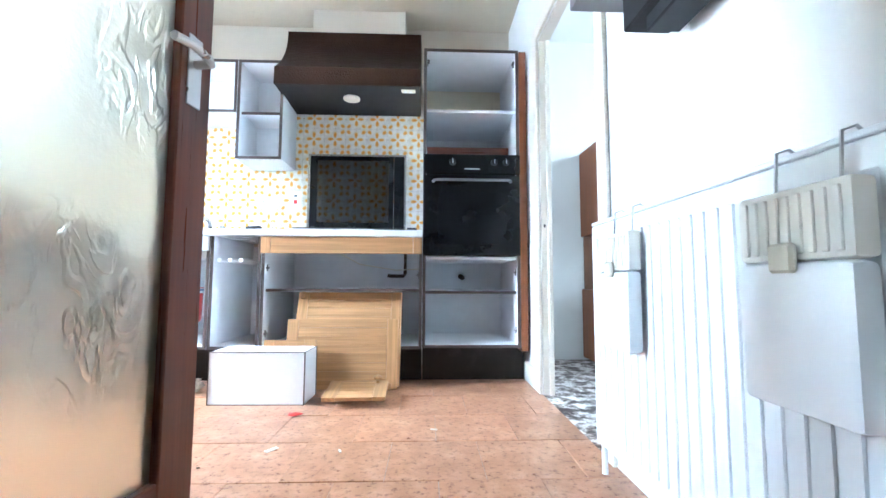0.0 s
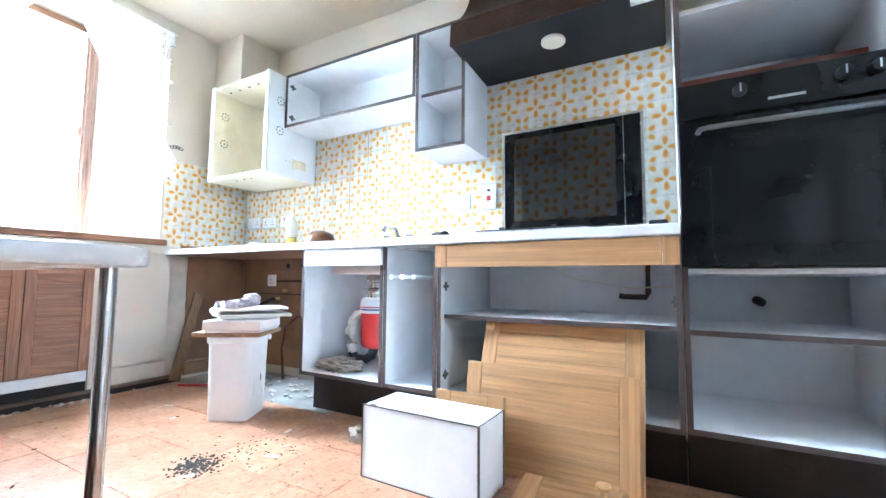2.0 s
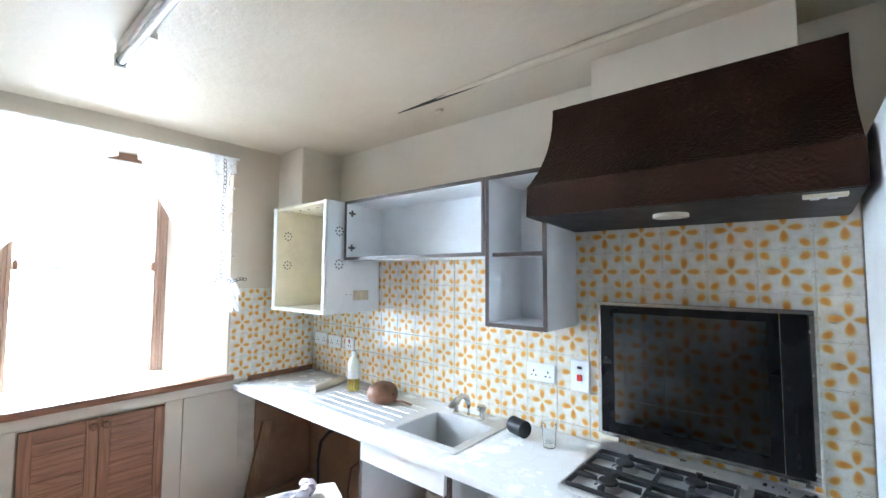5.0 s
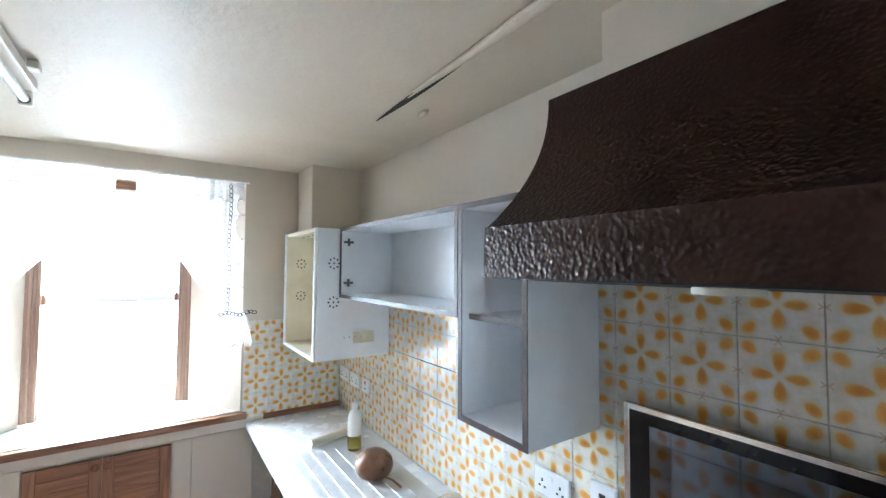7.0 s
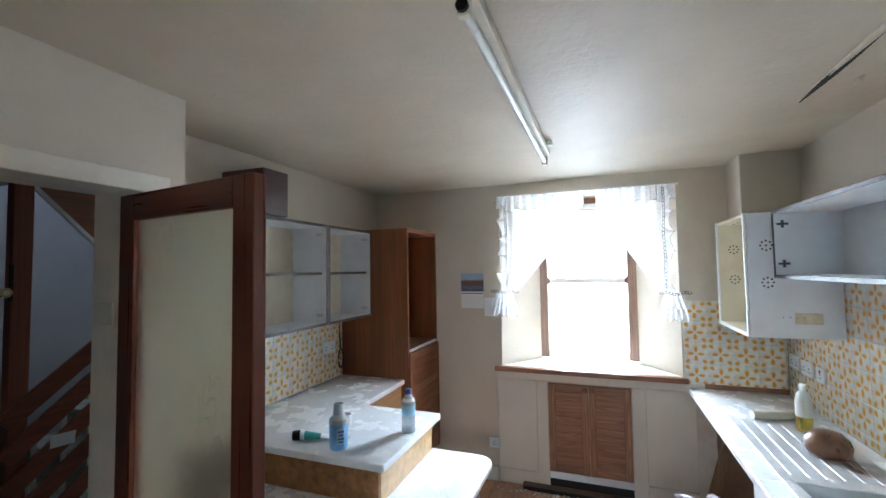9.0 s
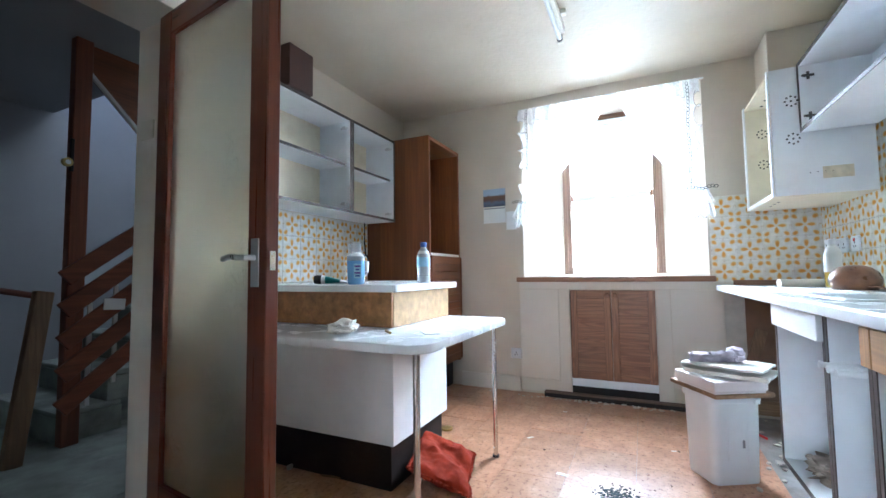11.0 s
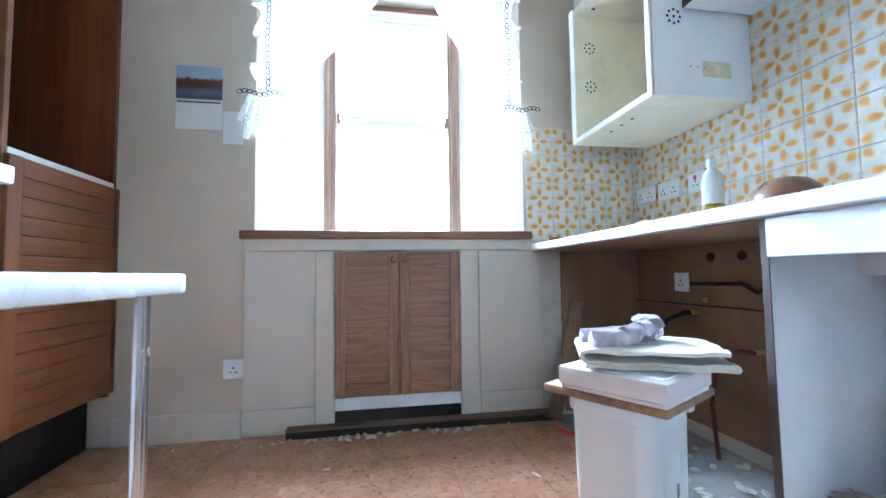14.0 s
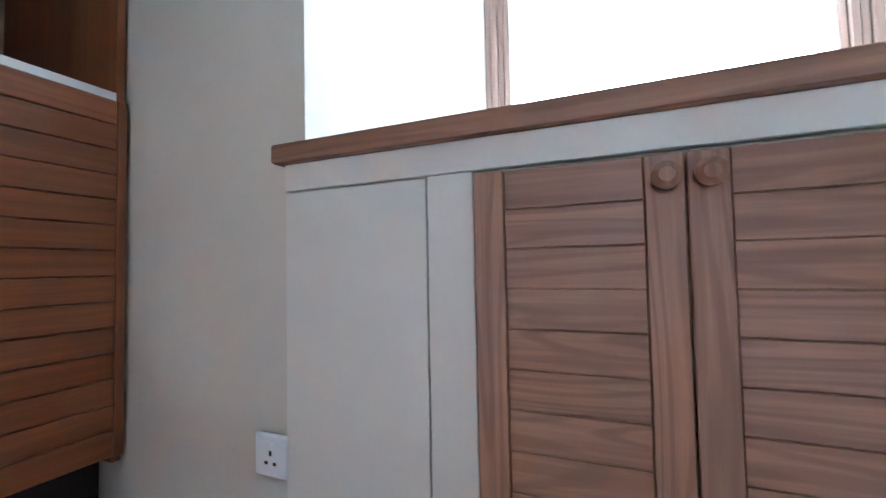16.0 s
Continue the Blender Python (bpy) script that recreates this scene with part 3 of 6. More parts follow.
setting("plaster_patch", sheet(lambda u, v: Vector((-2.547, 2.642 + u * (0.12 + 0.05 * noise.noise(Vector((0, 1, v * 6))) + 0.025 * noise.noise(Vector((3, 1, v * 22)))), 0.05 + v * 0.79)), 6, 48, 0.003), PLASTER, "bare chipped plaster beside the panelling")
solo("leaning_plank", moved(boxm(-0.012, 0.012, -0.034, 0.034, 0, 0.60, 0.003), pose(-2.455, 2.662, 0.010, -17.5, -7.5, 0)), PALEWOOD, "bare timber plank leaning against the wall", "plank", (-2.42, 2.66, 0))


def louvre_door(parent, name, y0, y1, x, z0, z1):
    """A cupboard door facing +x with stiles and horizontal boards."""
    d = part(name, join(boxm(x, x + 0.018, y0, y0 + 0.05, z0, z1, 0.002), boxm(x, x + 0.018, y1 - 0.05, y1, z0, z1, 0.002)), OAK_Z, parent)
    part("backing", boxm(x + 0.001, x + 0.010, y0 + 0.0502, y1 - 0.0502, z0, z1, 0), OAK_Z, d)
    n = 11
    for k in range(n):
        a, b = z0 + (z1 - z0) * k / n, z0 + (z1 - z0) * (k + 1) / n
        part("board", boxm(x, x + 0.014, y0 + 0.0505, y1 - 0.0505, a + 0.0004, b - 0.0004, 0.0016), OAK_Y, d)
    return d


cup = thing("window_cupboard", "pair of brown oak louvred doors under the window", "cupboard", (-2.53, 1.91, 0.16))
a = louvre_door(cup, "door", 1.608, 1.909, -2.534, 0.155, 0.84)
b = louvre_door(cup, "door", 1.912, 2.212, -2.534, 0.155, 0.84)
for y, p in ((1.885, a), (1.936, b)):
    part("knob", moved(lathe([(0.008, 0), (0.008, 0.012), (0.019, 0.018), (0.019, 0.026), (0.01, 0.032)], 0, 0, 0, 16), pose(-2.516, y, 0.805, 0, 90, 0)), OAK_Z, p)


# ---- curtains ----
def curtain(s, inner, trim, tie_in, tie_out, tie_z):
    """One half: s points from the middle outwards along y."""
    c = thing("net_curtain", "white net curtain with frills, tied back at the window", "curtain", (-2.53, trim, 1.36), "curtains at the window")
    ruff = lambda a, b, seed: noise.noise(Vector((a, b, seed)))

    def body(u, v):
        z = 2.335 - (2.335 - tie_z) * v
        y0 = inner + (tie_in - inner) * v ** 1.32
        y1 = trim + 0.5 * (tie_out - trim) * max(0.0, v - 0.8) * 2
        fold = 0.016 * math.sin(u * 40 + 4 * ruff(u * 3, v * 1.5, 2)) + 0.010 * math.sin(u * 17 + 2)
        return Vector((-2.50 + fold * (1 - 0.5 * v) - 0.03 * v * (1 - v), y0 + (y1 - y0) * u, z))

    def frill(u, v):
        z = 2.345 - (2.345 - tie_z) * u
        wave = math.sin(u * 33 + 3 * ruff(u * 4, 0, 7 + s))
        wide = 0.062 + 0.026 * wave + 0.03 * ruff(u * 9, 1, s)
        return Vector((-2.488 + 0.022 * v * math.sin(u * 47 + 1.5), trim + s * v * wide, z - 0.03 * v * math.cos(u * 33)))

    def valance(u, v):
        y = inner + (trim + s * 0.075 - inner) * u
        drop = 0.115 + 0.014 * math.sin(u * 31 + 2 * ruff(u * 5, 3, s)) + 0.02 * ruff(u * 8, 2, s)
        return Vector((-2.474 + 0.020 * (0.3 + v) * math.sin(u * 58 + 5 * ruff(u * 4, 1, s)), y, 2.352 - drop * v))

    def tail(k):
        def f(u, v):
            mid, half = (tie_in + tie_out) / 2 - 0.012 * k, abs(tie_out - tie_in) / 2
            flare = half * (0.55 + 0.5 * v)
            drop = (0.205, 0.115)[k] + 0.022 * ruff(u * 5, k, s) + 0.012 * math.sin(u * 23 + k)
            return Vector((-2.492 + 0.014 * k + 0.020 * v * math.sin(u * 30 + 2 * k), mid + (2 * u - 1) * flare, tie_z - drop * v))
        return f
    tails = [tail(0), tail(1)]
    part("curtain_panel", sheet(body, 70, 36), NET, c)
    part("frill", sheet(frill, 130, 5), NET, c)
    part("valance", sheet(valance, 120, 6), NET, c)
    for f in tails:
        part("curtain_tail", sheet(f, 50, 8), NET, c)

    def link(x, y, z, a, b):
        return tube([(x, y + a * math.cos(t * 1.05), z + b * math.sin(t * 1.05)) for t in range(7)], 0.0021, 4)
    part("lace_trim", join(*[link(-2.452, trim + s * 0.004 * math.sin(k * 0.4), 2.32 - (2.32 - tie_z - 0.02) * k / 27, 0.0095, 0.0145) for k in range(28)]), BLACKMATT, c, "dark chain-stitched lace trim")
    part("tie_band", join(*[link(-2.446, tie_in + (tie_out - tie_in) * k / 9, tie_z - 0.008 + 0.008 * math.sin(k), 0.015, 0.010) for k in range(10)]), BLACKMATT, c, "dark chain-stitched tie band")
    hems = [tube([f(k / 40, 1.0) for k in range(41)], 0.0013, 4) for f in (*tails, valance)] + [tube([frill(k / 110, 1.0) for k in range(111)], 0.0012, 4)]
    part("hem", join(*hems), EDGE, c, "thin dark stitched hem")


curtain(-1, 1.925, 1.308, 1.385, 1.19, 1.575)
curtain(1, 2.012, 2.470, 2.436, 2.615, 1.568)
solo("curtain_rail", cyl((-2.50, 1.23, 2.36), (-2.50, 2.58, 2.36), 0.006), PLASTIC, "thin white curtain rail above the window", "curtain rail", (-2.5, 1.9, 2.36))

cal = thing("wall_calendar", "wall calendar with a landscape photograph, pinned up", "calendar", (-2.545, 0.98, 1.42))
part("page", boxm(-2.549, -2.545, 0.885, 1.085, 1.42, 1.56, 0), PAPER, cal)


def photo_material():
    m = Mat("landscape_photo")
    s = m.t.nodes.new("ShaderNodeSeparateXYZ")
    m.link(m.co.outputs["Object"], s.inputs[0])
    h = m.math("ADD", s.outputs["Z"], m.math("MULTIPLY", m.noise(14, 4), 0.08))
    m.colour(m.ramp(m.math("MULTIPLY", h, 3.0), [(0.50, (0.02, 0.03, 0.06)), (0.64, (0.10, 0.13, 0.20)), (0.72, (0.12, 0.06, 0.04)), (0.84, (0.14, 0.07, 0.04)), (0.88, (0.35, 0.45, 0.60))])).surface(0.3)
    return m.m


part("picture", boxm(-2.549, -2.543, 0.885, 1.085, 1.565, 1.72, 0), photo_material(), cal)
part("caption_bar", boxm(-2.544, -2.5425, 0.89, 1.08, 1.545, 1.551, 0), BLACKMATT, cal)
solo("note_paper", boxm(-2.549, -2.547, 1.09, 1.178, 1.355, 1.512, 0), PAPER, "small pale note pinned beside the calendar", "paper", (-2.548, 1.13, 1.4))


# ---- sockets ----
def socket(x, y, z, w, rz, label="white plastic double socket on the wall", red=False):
    s = thing("wall_socket", label, "socket", m=pose(x, y, z, 0, 0, rz))
    part("plate", boxm(-w / 2, w / 2, -0.012, 0, -0.043, 0.043, 0.004), PLASTIC, s)
    for cx in ((-w / 4, w / 4) if w > 0.12 else (0,)):
        for dx, dz, sw, sh in ((0, 0.006, 0.003, 0.005), (-0.011, -0.014, 0.004, 0.003), (0.011, -0.014, 0.004, 0.003)):
            part("pin_hole", boxm(cx + dx - sw, cx + dx + sw, -0.0132, -0.0118, dz - sh, dz + sh, 0), BLACKMATT, s)
    part("switch", boxm(-0.008, 0.008, -0.016, -0.011, 0.012, 0.030, 0.002), RED if red else PLASTIC, s)
    return s


socket(-2.546, 1.156, 0.311, 0.088, 90, "white single socket low on the wall")
for x, z, w in ((-2.418, 1.123, 0.146), (-2.246, 1.117, 0.146), (-2.074, 1.118, 0.094)):
    socket(x, 3.195, z, w, 0, red=(x > -2.1))
socket(-0.62, 3.195, 1.14, 0.146, 0)
socket(-2.19, 3.194, 0.678, 0.088, 0, "white single socket on the hardboard")
socket(-1.75, 0.076, 1.18, 0.146, 180)
sw = thing("cooker_switch", "tall white cooker switch with a red rocker", "switch", m=pose(-0.43, 3.195, 1.155))
part("plate", boxm(-0.043, 0.043, -0.014, 0, -0.07, 0.07, 0.004), PLASTIC, sw)
part("rocker", boxm(-0.012, 0.012, -0.019, -0.013, -0.022, 0.006, 0.002), RED, sw)
part("neon", boxm(-0.01, 0.01, -0.017, -0.013, 0.03, 0.042, 0.001), BLACKMATT, sw)


# ---- cabinets along the north wall ----
def carcass(name, label, x0, x1, y0, y1, z0, z1, material=WHITE, shelves=(), group="kitchen units", edge=True, th=0.018, back=None, closed_top=True):
    """An open-fronted cabinet that faces -y."""
    c = thing(name, label, "cabinet", ((x0 + x1) / 2, (y0 + y1) / 2, z0), group)
    f = y0 + 0.003
    part("side_panel", boxm(x0, x0 + th, f, y1, z0, z1), material, c)
    part("side_panel", boxm(x1 - th, x1, f, y1, z0, z1), material, c)
    part("bottom_panel", boxm(x0 + th, x1 - th, f, y1, z0, z0 + th), material, c)
    if closed_top:
        part("top_panel", boxm(x0 + th, x1 - th, f, y1, z1 - th, z1), material, c)
    part("back_panel", boxm(x0 + th, x1 - th, y1 - 0.008, y1 - 0.002, z0 + th, z1 - th, 0), back or material, c)
    for s in shelves:
        sh = part("shelf", boxm(x0 + th, x1 - th, f + 0.03, y1 - 0.01, s - 0.008, s + 0.008), material, c)
        part("shelf_edge", boxm(x0 + th, x1 - th, f + 0.027, f + 0.0302, s - 0.009, s + 0.009, 0), EDGE, sh)
    if edge:
        part("front_edging", join(boxm(x0, x0 + th, y0, f, z0, z1, 0), boxm(x1 - th, x1, y0, f, z0, z1, 0), boxm(x0 + th, x1 - th, y0, f, z0, z0 + th, 0),
                                  *([boxm(x0 + th, x1 - th, y0, f, z1 - th, z1, 0)] if closed_top else [])), EDGE, c, "dark brown edging strip")
    return c


def hinge(parent, x, y, z, s=1):
    """A concealed hinge on a side panel: mounting plate, cross arm and screw boss."""
    def box(a, b, *rest):
        return boxm(min(x + s * a, x + s * b), max(x + s * a, x + s * b), *rest)
    part("hinge", join(box(0, 0.005, y + 0.022, y + 0.066, z - 0.006, z + 0.006, 0.001), box(0, 0.006, y + 0.034, y + 0.046, z - 0.020, z + 0.020, 0.001),
                       box(0.005, 0.014, y + 0.012, y + 0.044, z - 0.005, z + 0.005, 0.001)), GUNMETAL, parent)


lw = carcass("wall_cabinet", "long low white wall cabinet, doors missing", -1.765, -0.742, 2.895, 3.192, 1.684, 2.042, group="wall units")
hinge(lw, -1.747, 2.895, 1.76)
hinge(lw, -1.747, 2.895, 1.97)
carcass("wall_cabinet", "narrow open white wall cabinet with one shelf", -0.738, -0.442, 2.895, 3.192, 1.374, 2.042, shelves=(1.69,), group="wall units")
yc = carcass("boiler_cabinet", "yellowed white open cabinet with vent holes", -2.385, -1.785, 2.78, 3.192, 1.363, 2.042, CREAMLAM, group="wall units", edge=False)
part("outer_side", boxm(-1.7848, -1.780, 2.781, 3.19, 1.364, 2.041), WHITE, yc, "white outer side with brown burn mark")
part("front_lip", join(boxm(-2.385, -2.345, 2.772, 2.779, 1.363, 2.042), boxm(-1.81, -1.785, 2.772, 2.779, 1.363, 2.042), boxm(-2.345, -1.81, 2.772, 2.779, 1.363, 1.385)), WHITE, yc)
vents = []
for x, face in ((-1.7795, "x"), (-2.366, "i")):
    for z in (1.66, 1.86):
        for k in range(9):
            r = 0.0 if k == 8 else 0.026
            y, zz = 2.87 + r * math.cos(k * math.pi / 4), z + r * math.sin(k * math.pi / 4)
            vents.append(cyl((x - 0.001, y, zz), (x + 0.0012, y, zz), 0.005, n=8))
for k in range(5):
    vents.append(cyl((-2.3 + 0.1 * k, 2.86, 2.0225), (-2.3 + 0.1 * k, 2.86, 2.0242), 0.009, n=8))
for x, y in ((-2.170, 2.849), (-2.087, 2.847), (-2.013, 2.848)):
    vents.append(cyl((x, y, 1.3615), (x, y, 1.3632), 0.007, n=8))
for k in range(4):
    vents.append(cyl((-1.7805, 2.93 + 0.03 * k, 1.475), (-1.7788, 2.93 + 0.03 * k, 1.475), 0.003, n=8))
for v in vents:
    part("vent_hole", v, BLACKMATT, yc)
part("scorch_mark", boxm(-1.7799, -1.7788, 2.98, 3.10, 1.44, 1.50, 0), plain("brown_scorch", (0.70, 0.62, 0.46), 0.6, var=0.25, scale=20), yc)

for x0, x1, nm, lab in ((-1.265, -0.733, "sink_unit", "open white sink base unit, door missing"), (-0.73, -0.443, "base_unit", "narrow open white base unit with towel rails"), (-0.44, 0.484, "hob_unit", "wide open white base unit under the hob")):
    c = carcass(nm, lab, x0, x1, 2.63, 3.19, 0.195, 0.84, closed_top=False, shelves=(0.53,) if nm == "hob_unit" else (), group="base units")
    part("plinth", boxm(x0 + 0.001, x1 - 0.001, 2.735, 2.752, 0.0, 0.194), KICK, c, "dark brown plinth board")
    if nm == "sink_unit":
        part("false_drawer", boxm(-1.235, -0.735, 2.612, 2.629, 0.755, 0.838, 0.002), WHITE, c)
    if nm == "base_unit":
        for k in range(3):
            part("towel_rail", cyl((-0.66 + 0.06 * k, 2.60, 0.70), (-0.66 + 0.06 * k, 3.1, 0.70), 0.008, n=10), PLASTIC, c)
            part("rail_end", cyl((-0.66 + 0.06 * k, 2.593, 0.70), (-0.66 + 0.06 * k, 2.60, 0.70), 0.012, n=10), PLASTIC, c)
    if nm == "hob_unit":
        r = part("front_rail", boxm(-0.385, 0.43, 2.610, 2.629, 0.742, 0.838, 0.002), BEECH_X, c, "honey-coloured beech rail")
        part("rail_end", boxm(-0.44, -0.387, 2.609, 2.629, 0.742, 0.838, 0.002), BEECH_Z, r)
        part("rail_end", boxm(0.432, 0.482, 2.609, 2.629, 0.742, 0.838, 0.002), BEECH_Z, r)
        hinge(c, -0.422, 2.63, 0.66)
        hinge(c, 0.466, 2.63, 0.62, -1)
        hinge(c, -0.422, 2.63, 0.28)
        part("gas_pipe", tube([(0.36, 3.12, 0.84), (0.36, 3.12, 0.64), (0.35, 3.12, 0.62), (0.26, 3.12, 0.62), (0.24, 3.12, 0.625)], 0.013, 10), RUST, c, "blackened gas pipe stub")
        part("cable", tube([(0.48, 3.1, 0.67), (0.3, 3.08, 0.66), (0.05, 3.1, 0.70), (-0.1, 3.1, 0.78)], 0.004, 6), OLDPLASTIC, c)

tall = carcass("tall_unit", "tall white oven housing, doors missing", 0.486, 1.062, 2.635, 3.19, 0.20, 2.0, shelves=(0.52,), group="base units")
for z in (1.62, 1.338, 0.722):
    part("fixed_shelf", boxm(0.505, 1.043, 2.66, 3.18, z - 0.009, z + 0.009), WHITE, tall)
part("plinth", boxm(0.487, 1.10, 2.735, 2.752, 0.0, 0.199), KICK, tall, "dark brown plinth board")
part("end_panel", boxm(1.064, 1.108, 2.632, 3.19, 0.18, 1.99, 0.002), TEAK_Z, tall, "orange teak end panel")
part("recess_back", boxm(0.506, 1.042, 2.86, 2.87, 1.348, 1.46), MAHOG_X, tall, "dark brown panel behind the oven top")
part("upper_back", boxm(0.505, 1.043, 3.168, 3.178, 1.63, 1.98, 0), CREAMLAM, tall, "yellowed back panel")
part("tap_stub", join(cyl((0.76, 3.18, 0.62), (0.76, 3.10, 0.61), 0.012, n=10), cyl((0.76, 3.10, 0.61), (0.74, 3.06, 0.62), 0.017, n=10)), RUST, tall)
hinge(tall, 1.044, 2.635, 0.30, -1)
hinge(tall, 1.044, 2.635, 0.64, -1)
hinge(tall, 0.506, 2.635, 1.93)
hinge(tall, 1.044, 2.635, 1.93, -1)

ov = thing("built_in_oven", "black built-in electric oven with a glass door", "oven", (0.774, 2.63, 0.735))
part("body", boxm(0.507, 1.041, 2.65, 3.10, 0.735, 1.325), BLACKMATT, ov)
part("control_panel", boxm(0.488, 1.060, 2.604, 2.632, 1.218, 1.335, 0.003), BLACK, ov)
od = part("oven_door", boxm(0.488, 1.060, 2.616, 2.634, 0.735, 1.214, 0.003), BLACK, ov)
part("door_glass", boxm(0.575, 0.973, 2.613, 2.6165, 0.80, 1.11, 0.0008), BLACKGLASS, od)
part("oven_handle", tube([(0.545, 2.615, 1.172), (0.55, 2.588, 1.174), (0.57, 2.578, 1.175), (0.98, 2.578, 1.175), (1.0, 2.588, 1.174), (1.005, 2.615, 1.172)], 0.008, 12), plain("dark_grey_metal", (0.20, 0.20, 0.21), 0.35, 0.8), od, "dark grey metal handle")
for x in (0.66, 0.905, 0.975):
    k = part("control_knob", cyl((x, 2.605, 1.285), (x, 2.578, 1.285), 0.020, 0.017, 20), BLACKMATT, ov)
    part("knob_mark", boxm(x - 0.002, x + 0.002, 2.5765, 2.578, 1.275, 1.30, 0), STEEL, k)
part("brand_bar", boxm(0.73, 0.82, 2.6025, 2.604, 1.243, 1.251, 0), STEEL, ov)

# worktop with the sink cut-out
wtop = solo("worktop", join(boxm(-2.545, -1.15, 2.60, 3.198, 0.842, 0.88, 0.004), boxm(-1.15, -0.79, 2.60, 2.73, 0.842, 0.88, 0.004), boxm(-1.15, -0.79, 3.05, 3.198, 0.842, 0.88, 0.004), boxm(-0.79, 0.484, 2.60, 3.198, 0.842, 0.88, 0.004)),
     MARBLE, "white marble-effect laminate worktop along the tiled wall", "worktop", (-1.0, 2.9, 0.842))
part("front_edging", boxm(-2.54, 0.483, 2.5975, 2.5998, 0.845, 0.874, 0.0005), PLASTIC, wtop, "white edging strip")
part("underside", boxm(-2.54, -1.27, 2.61, 3.19, 0.8385, 0.8415, 0), HARDBOARD, wtop, "bare brown chipboard underside")
solo("upstand", boxm(-2.546, -2.53, 2.70, 3.19, 0.88, 0.915, 0.002), OAK_Y, "brown timber strip at the back of the worktop", "trim", (-2.53, 2.95, 0.88), kind="structure")
sink = thing("sink", "stainless steel inset sink with a ribbed drainer", "sink", (-1.3, 2.9, 0.88))
part("basin", join(boxm(-1.15, -1.145, 2.735, 3.045, 0.72, 0.884, 0), boxm(-0.795, -0.79, 2.735, 3.045, 0.72, 0.884, 0), boxm(-1.145, -0.795, 2.735, 2.74, 0.72, 0.884, 0), boxm(-1.145, -0.795, 3.04, 3.045, 0.72, 0.884, 0), boxm(-1.145, -0.795, 2.74, 3.04, 0.715, 0.72, 0)), SINKSTEEL, sink)
part("rim", join(boxm(-1.90, -1.15, 2.69, 3.12, 0.8805, 0.886, 0.002), boxm(-1.15, -0.75, 2.69, 2.735, 0.8805, 0.886, 0.002), boxm(-1.15, -0.75, 3.045, 3.12, 0.8805, 0.886, 0.002), boxm(-0.79, -0.75, 2.735, 3.045, 0.8805, 0.886, 0.002)), SINKSTEEL, sink)
for k in range(6):
    part("drainer_rib", boxm(-1.85, -1.22, 2.735 + 0.06 * k, 2.743 + 0.06 * k, 0.886, 0.890, 0.002), SINKSTEEL, sink)
part("overflow", join(*[boxm(-0.80 - 0.0, -0.7945, 2.85 + 0.014 * k, 2.856 + 0.014 * k, 0.83, 0.85, 0) for k in range(3)]), BLACKMATT, sink)
tap = thing("mixer_tap", "old chrome mixer tap with two handles", "tap", (-0.97, 3.085, 0.886))
part("spout", tube([(-0.97, 3.085, 0.886), (-0.97, 3.085, 0.95), (-0.97, 3.07, 0.985), (-0.97, 3.03, 1.0), (-0.97, 2.96, 0.985), (-0.97, 2.94, 0.965)], 0.014, 12), CHROME, tap)
part("tap_base", boxm(-1.06, -0.88, 3.065, 3.105, 0.886, 0.90, 0.004), CHROME, tap)
for x in (-1.05, -0.89):
    part("tap_handle", lathe([(0.012, 0), (0.012, 0.03), (0.022, 0.035), (0.024, 0.05), (0.018, 0.058)], x, 3.085, 0.90, 12), CHROME, tap)

# hob and its lid
hob = thing("gas_hob", "four-burner gas hob, greasy, with control strip", "hob", (0, 2.9, 0.88))
HOBSTEEL = plain("stained_hob_steel", (0.70, 0.70, 0.69), 0.36, 0.0, var=0.18, scale=14, dirt=(0.20, 0.12, 0.06), dirty=0.5)
part("hob_plate", boxm(-0.325, 0.36, 2.715, 3.13, 0.8805, 0.890, 0.003), HOBSTEEL, hob)
part("plate_rim", join(boxm(-0.325, 0.175, 2.715, 2.727, 0.890, 0.899, 0.003), boxm(-0.325, 0.175, 3.085, 3.13, 0.890, 0.899, 0.003), boxm(-0.325, -0.313, 2.727, 3.085, 0.890, 0.899, 0.003), boxm(0.163, 0.185, 2.727, 3.085, 0.890, 0.899, 0.003)), STEEL, hob)
for y in (2.815, 2.998):
    fr = part("pan_support", join(boxm(-0.305, 0.155, y - 0.082, y - 0.073, 0.892, 0.908, 0.002), boxm(-0.305, 0.155, y + 0.073, y + 0.082, 0.892, 0.908, 0.002), boxm(-0.305, -0.296, y - 0.073, y + 0.073, 0.892, 0.908, 0.002), boxm(0.146, 0.155, y - 0.073, y + 0.073, 0.892, 0.908, 0.002), boxm(-0.08, -0.07, y - 0.073, y + 0.073, 0.892, 0.908, 0.002)), IRON, hob)
    for x in (-0.188, 0.038):
        cup_ = part("burner", lathe([(0.048, 0), (0.048, 0.006), (0.036, 0.012), (0.030, 0.016)], x, y, 0.890, 20), STEEL, hob)
        part("burner_cap", lathe([(0.032, 0.016), (0.034, 0.019), (0.031, 0.024), (0.006, 0.026)], x, y, 0.890, 20), IRON, cup_)
        for k in range(4):
            a = 90 * k
            far = 0.105 if k % 2 == 0 else 0.073
            part("prong", moved(prism([(0.036, -0.003), (far, -0.010), (far, 0.010), (0.036, 0.003)], 0.010, 0.026, 0.001), pose(x, y, 0.892, 0, 0, a)), IRON, fr)
part("control_strip", boxm(0.19, 0.352, 2.72, 3.11, 0.8905, 0.898, 0.002), BLACK, hob)
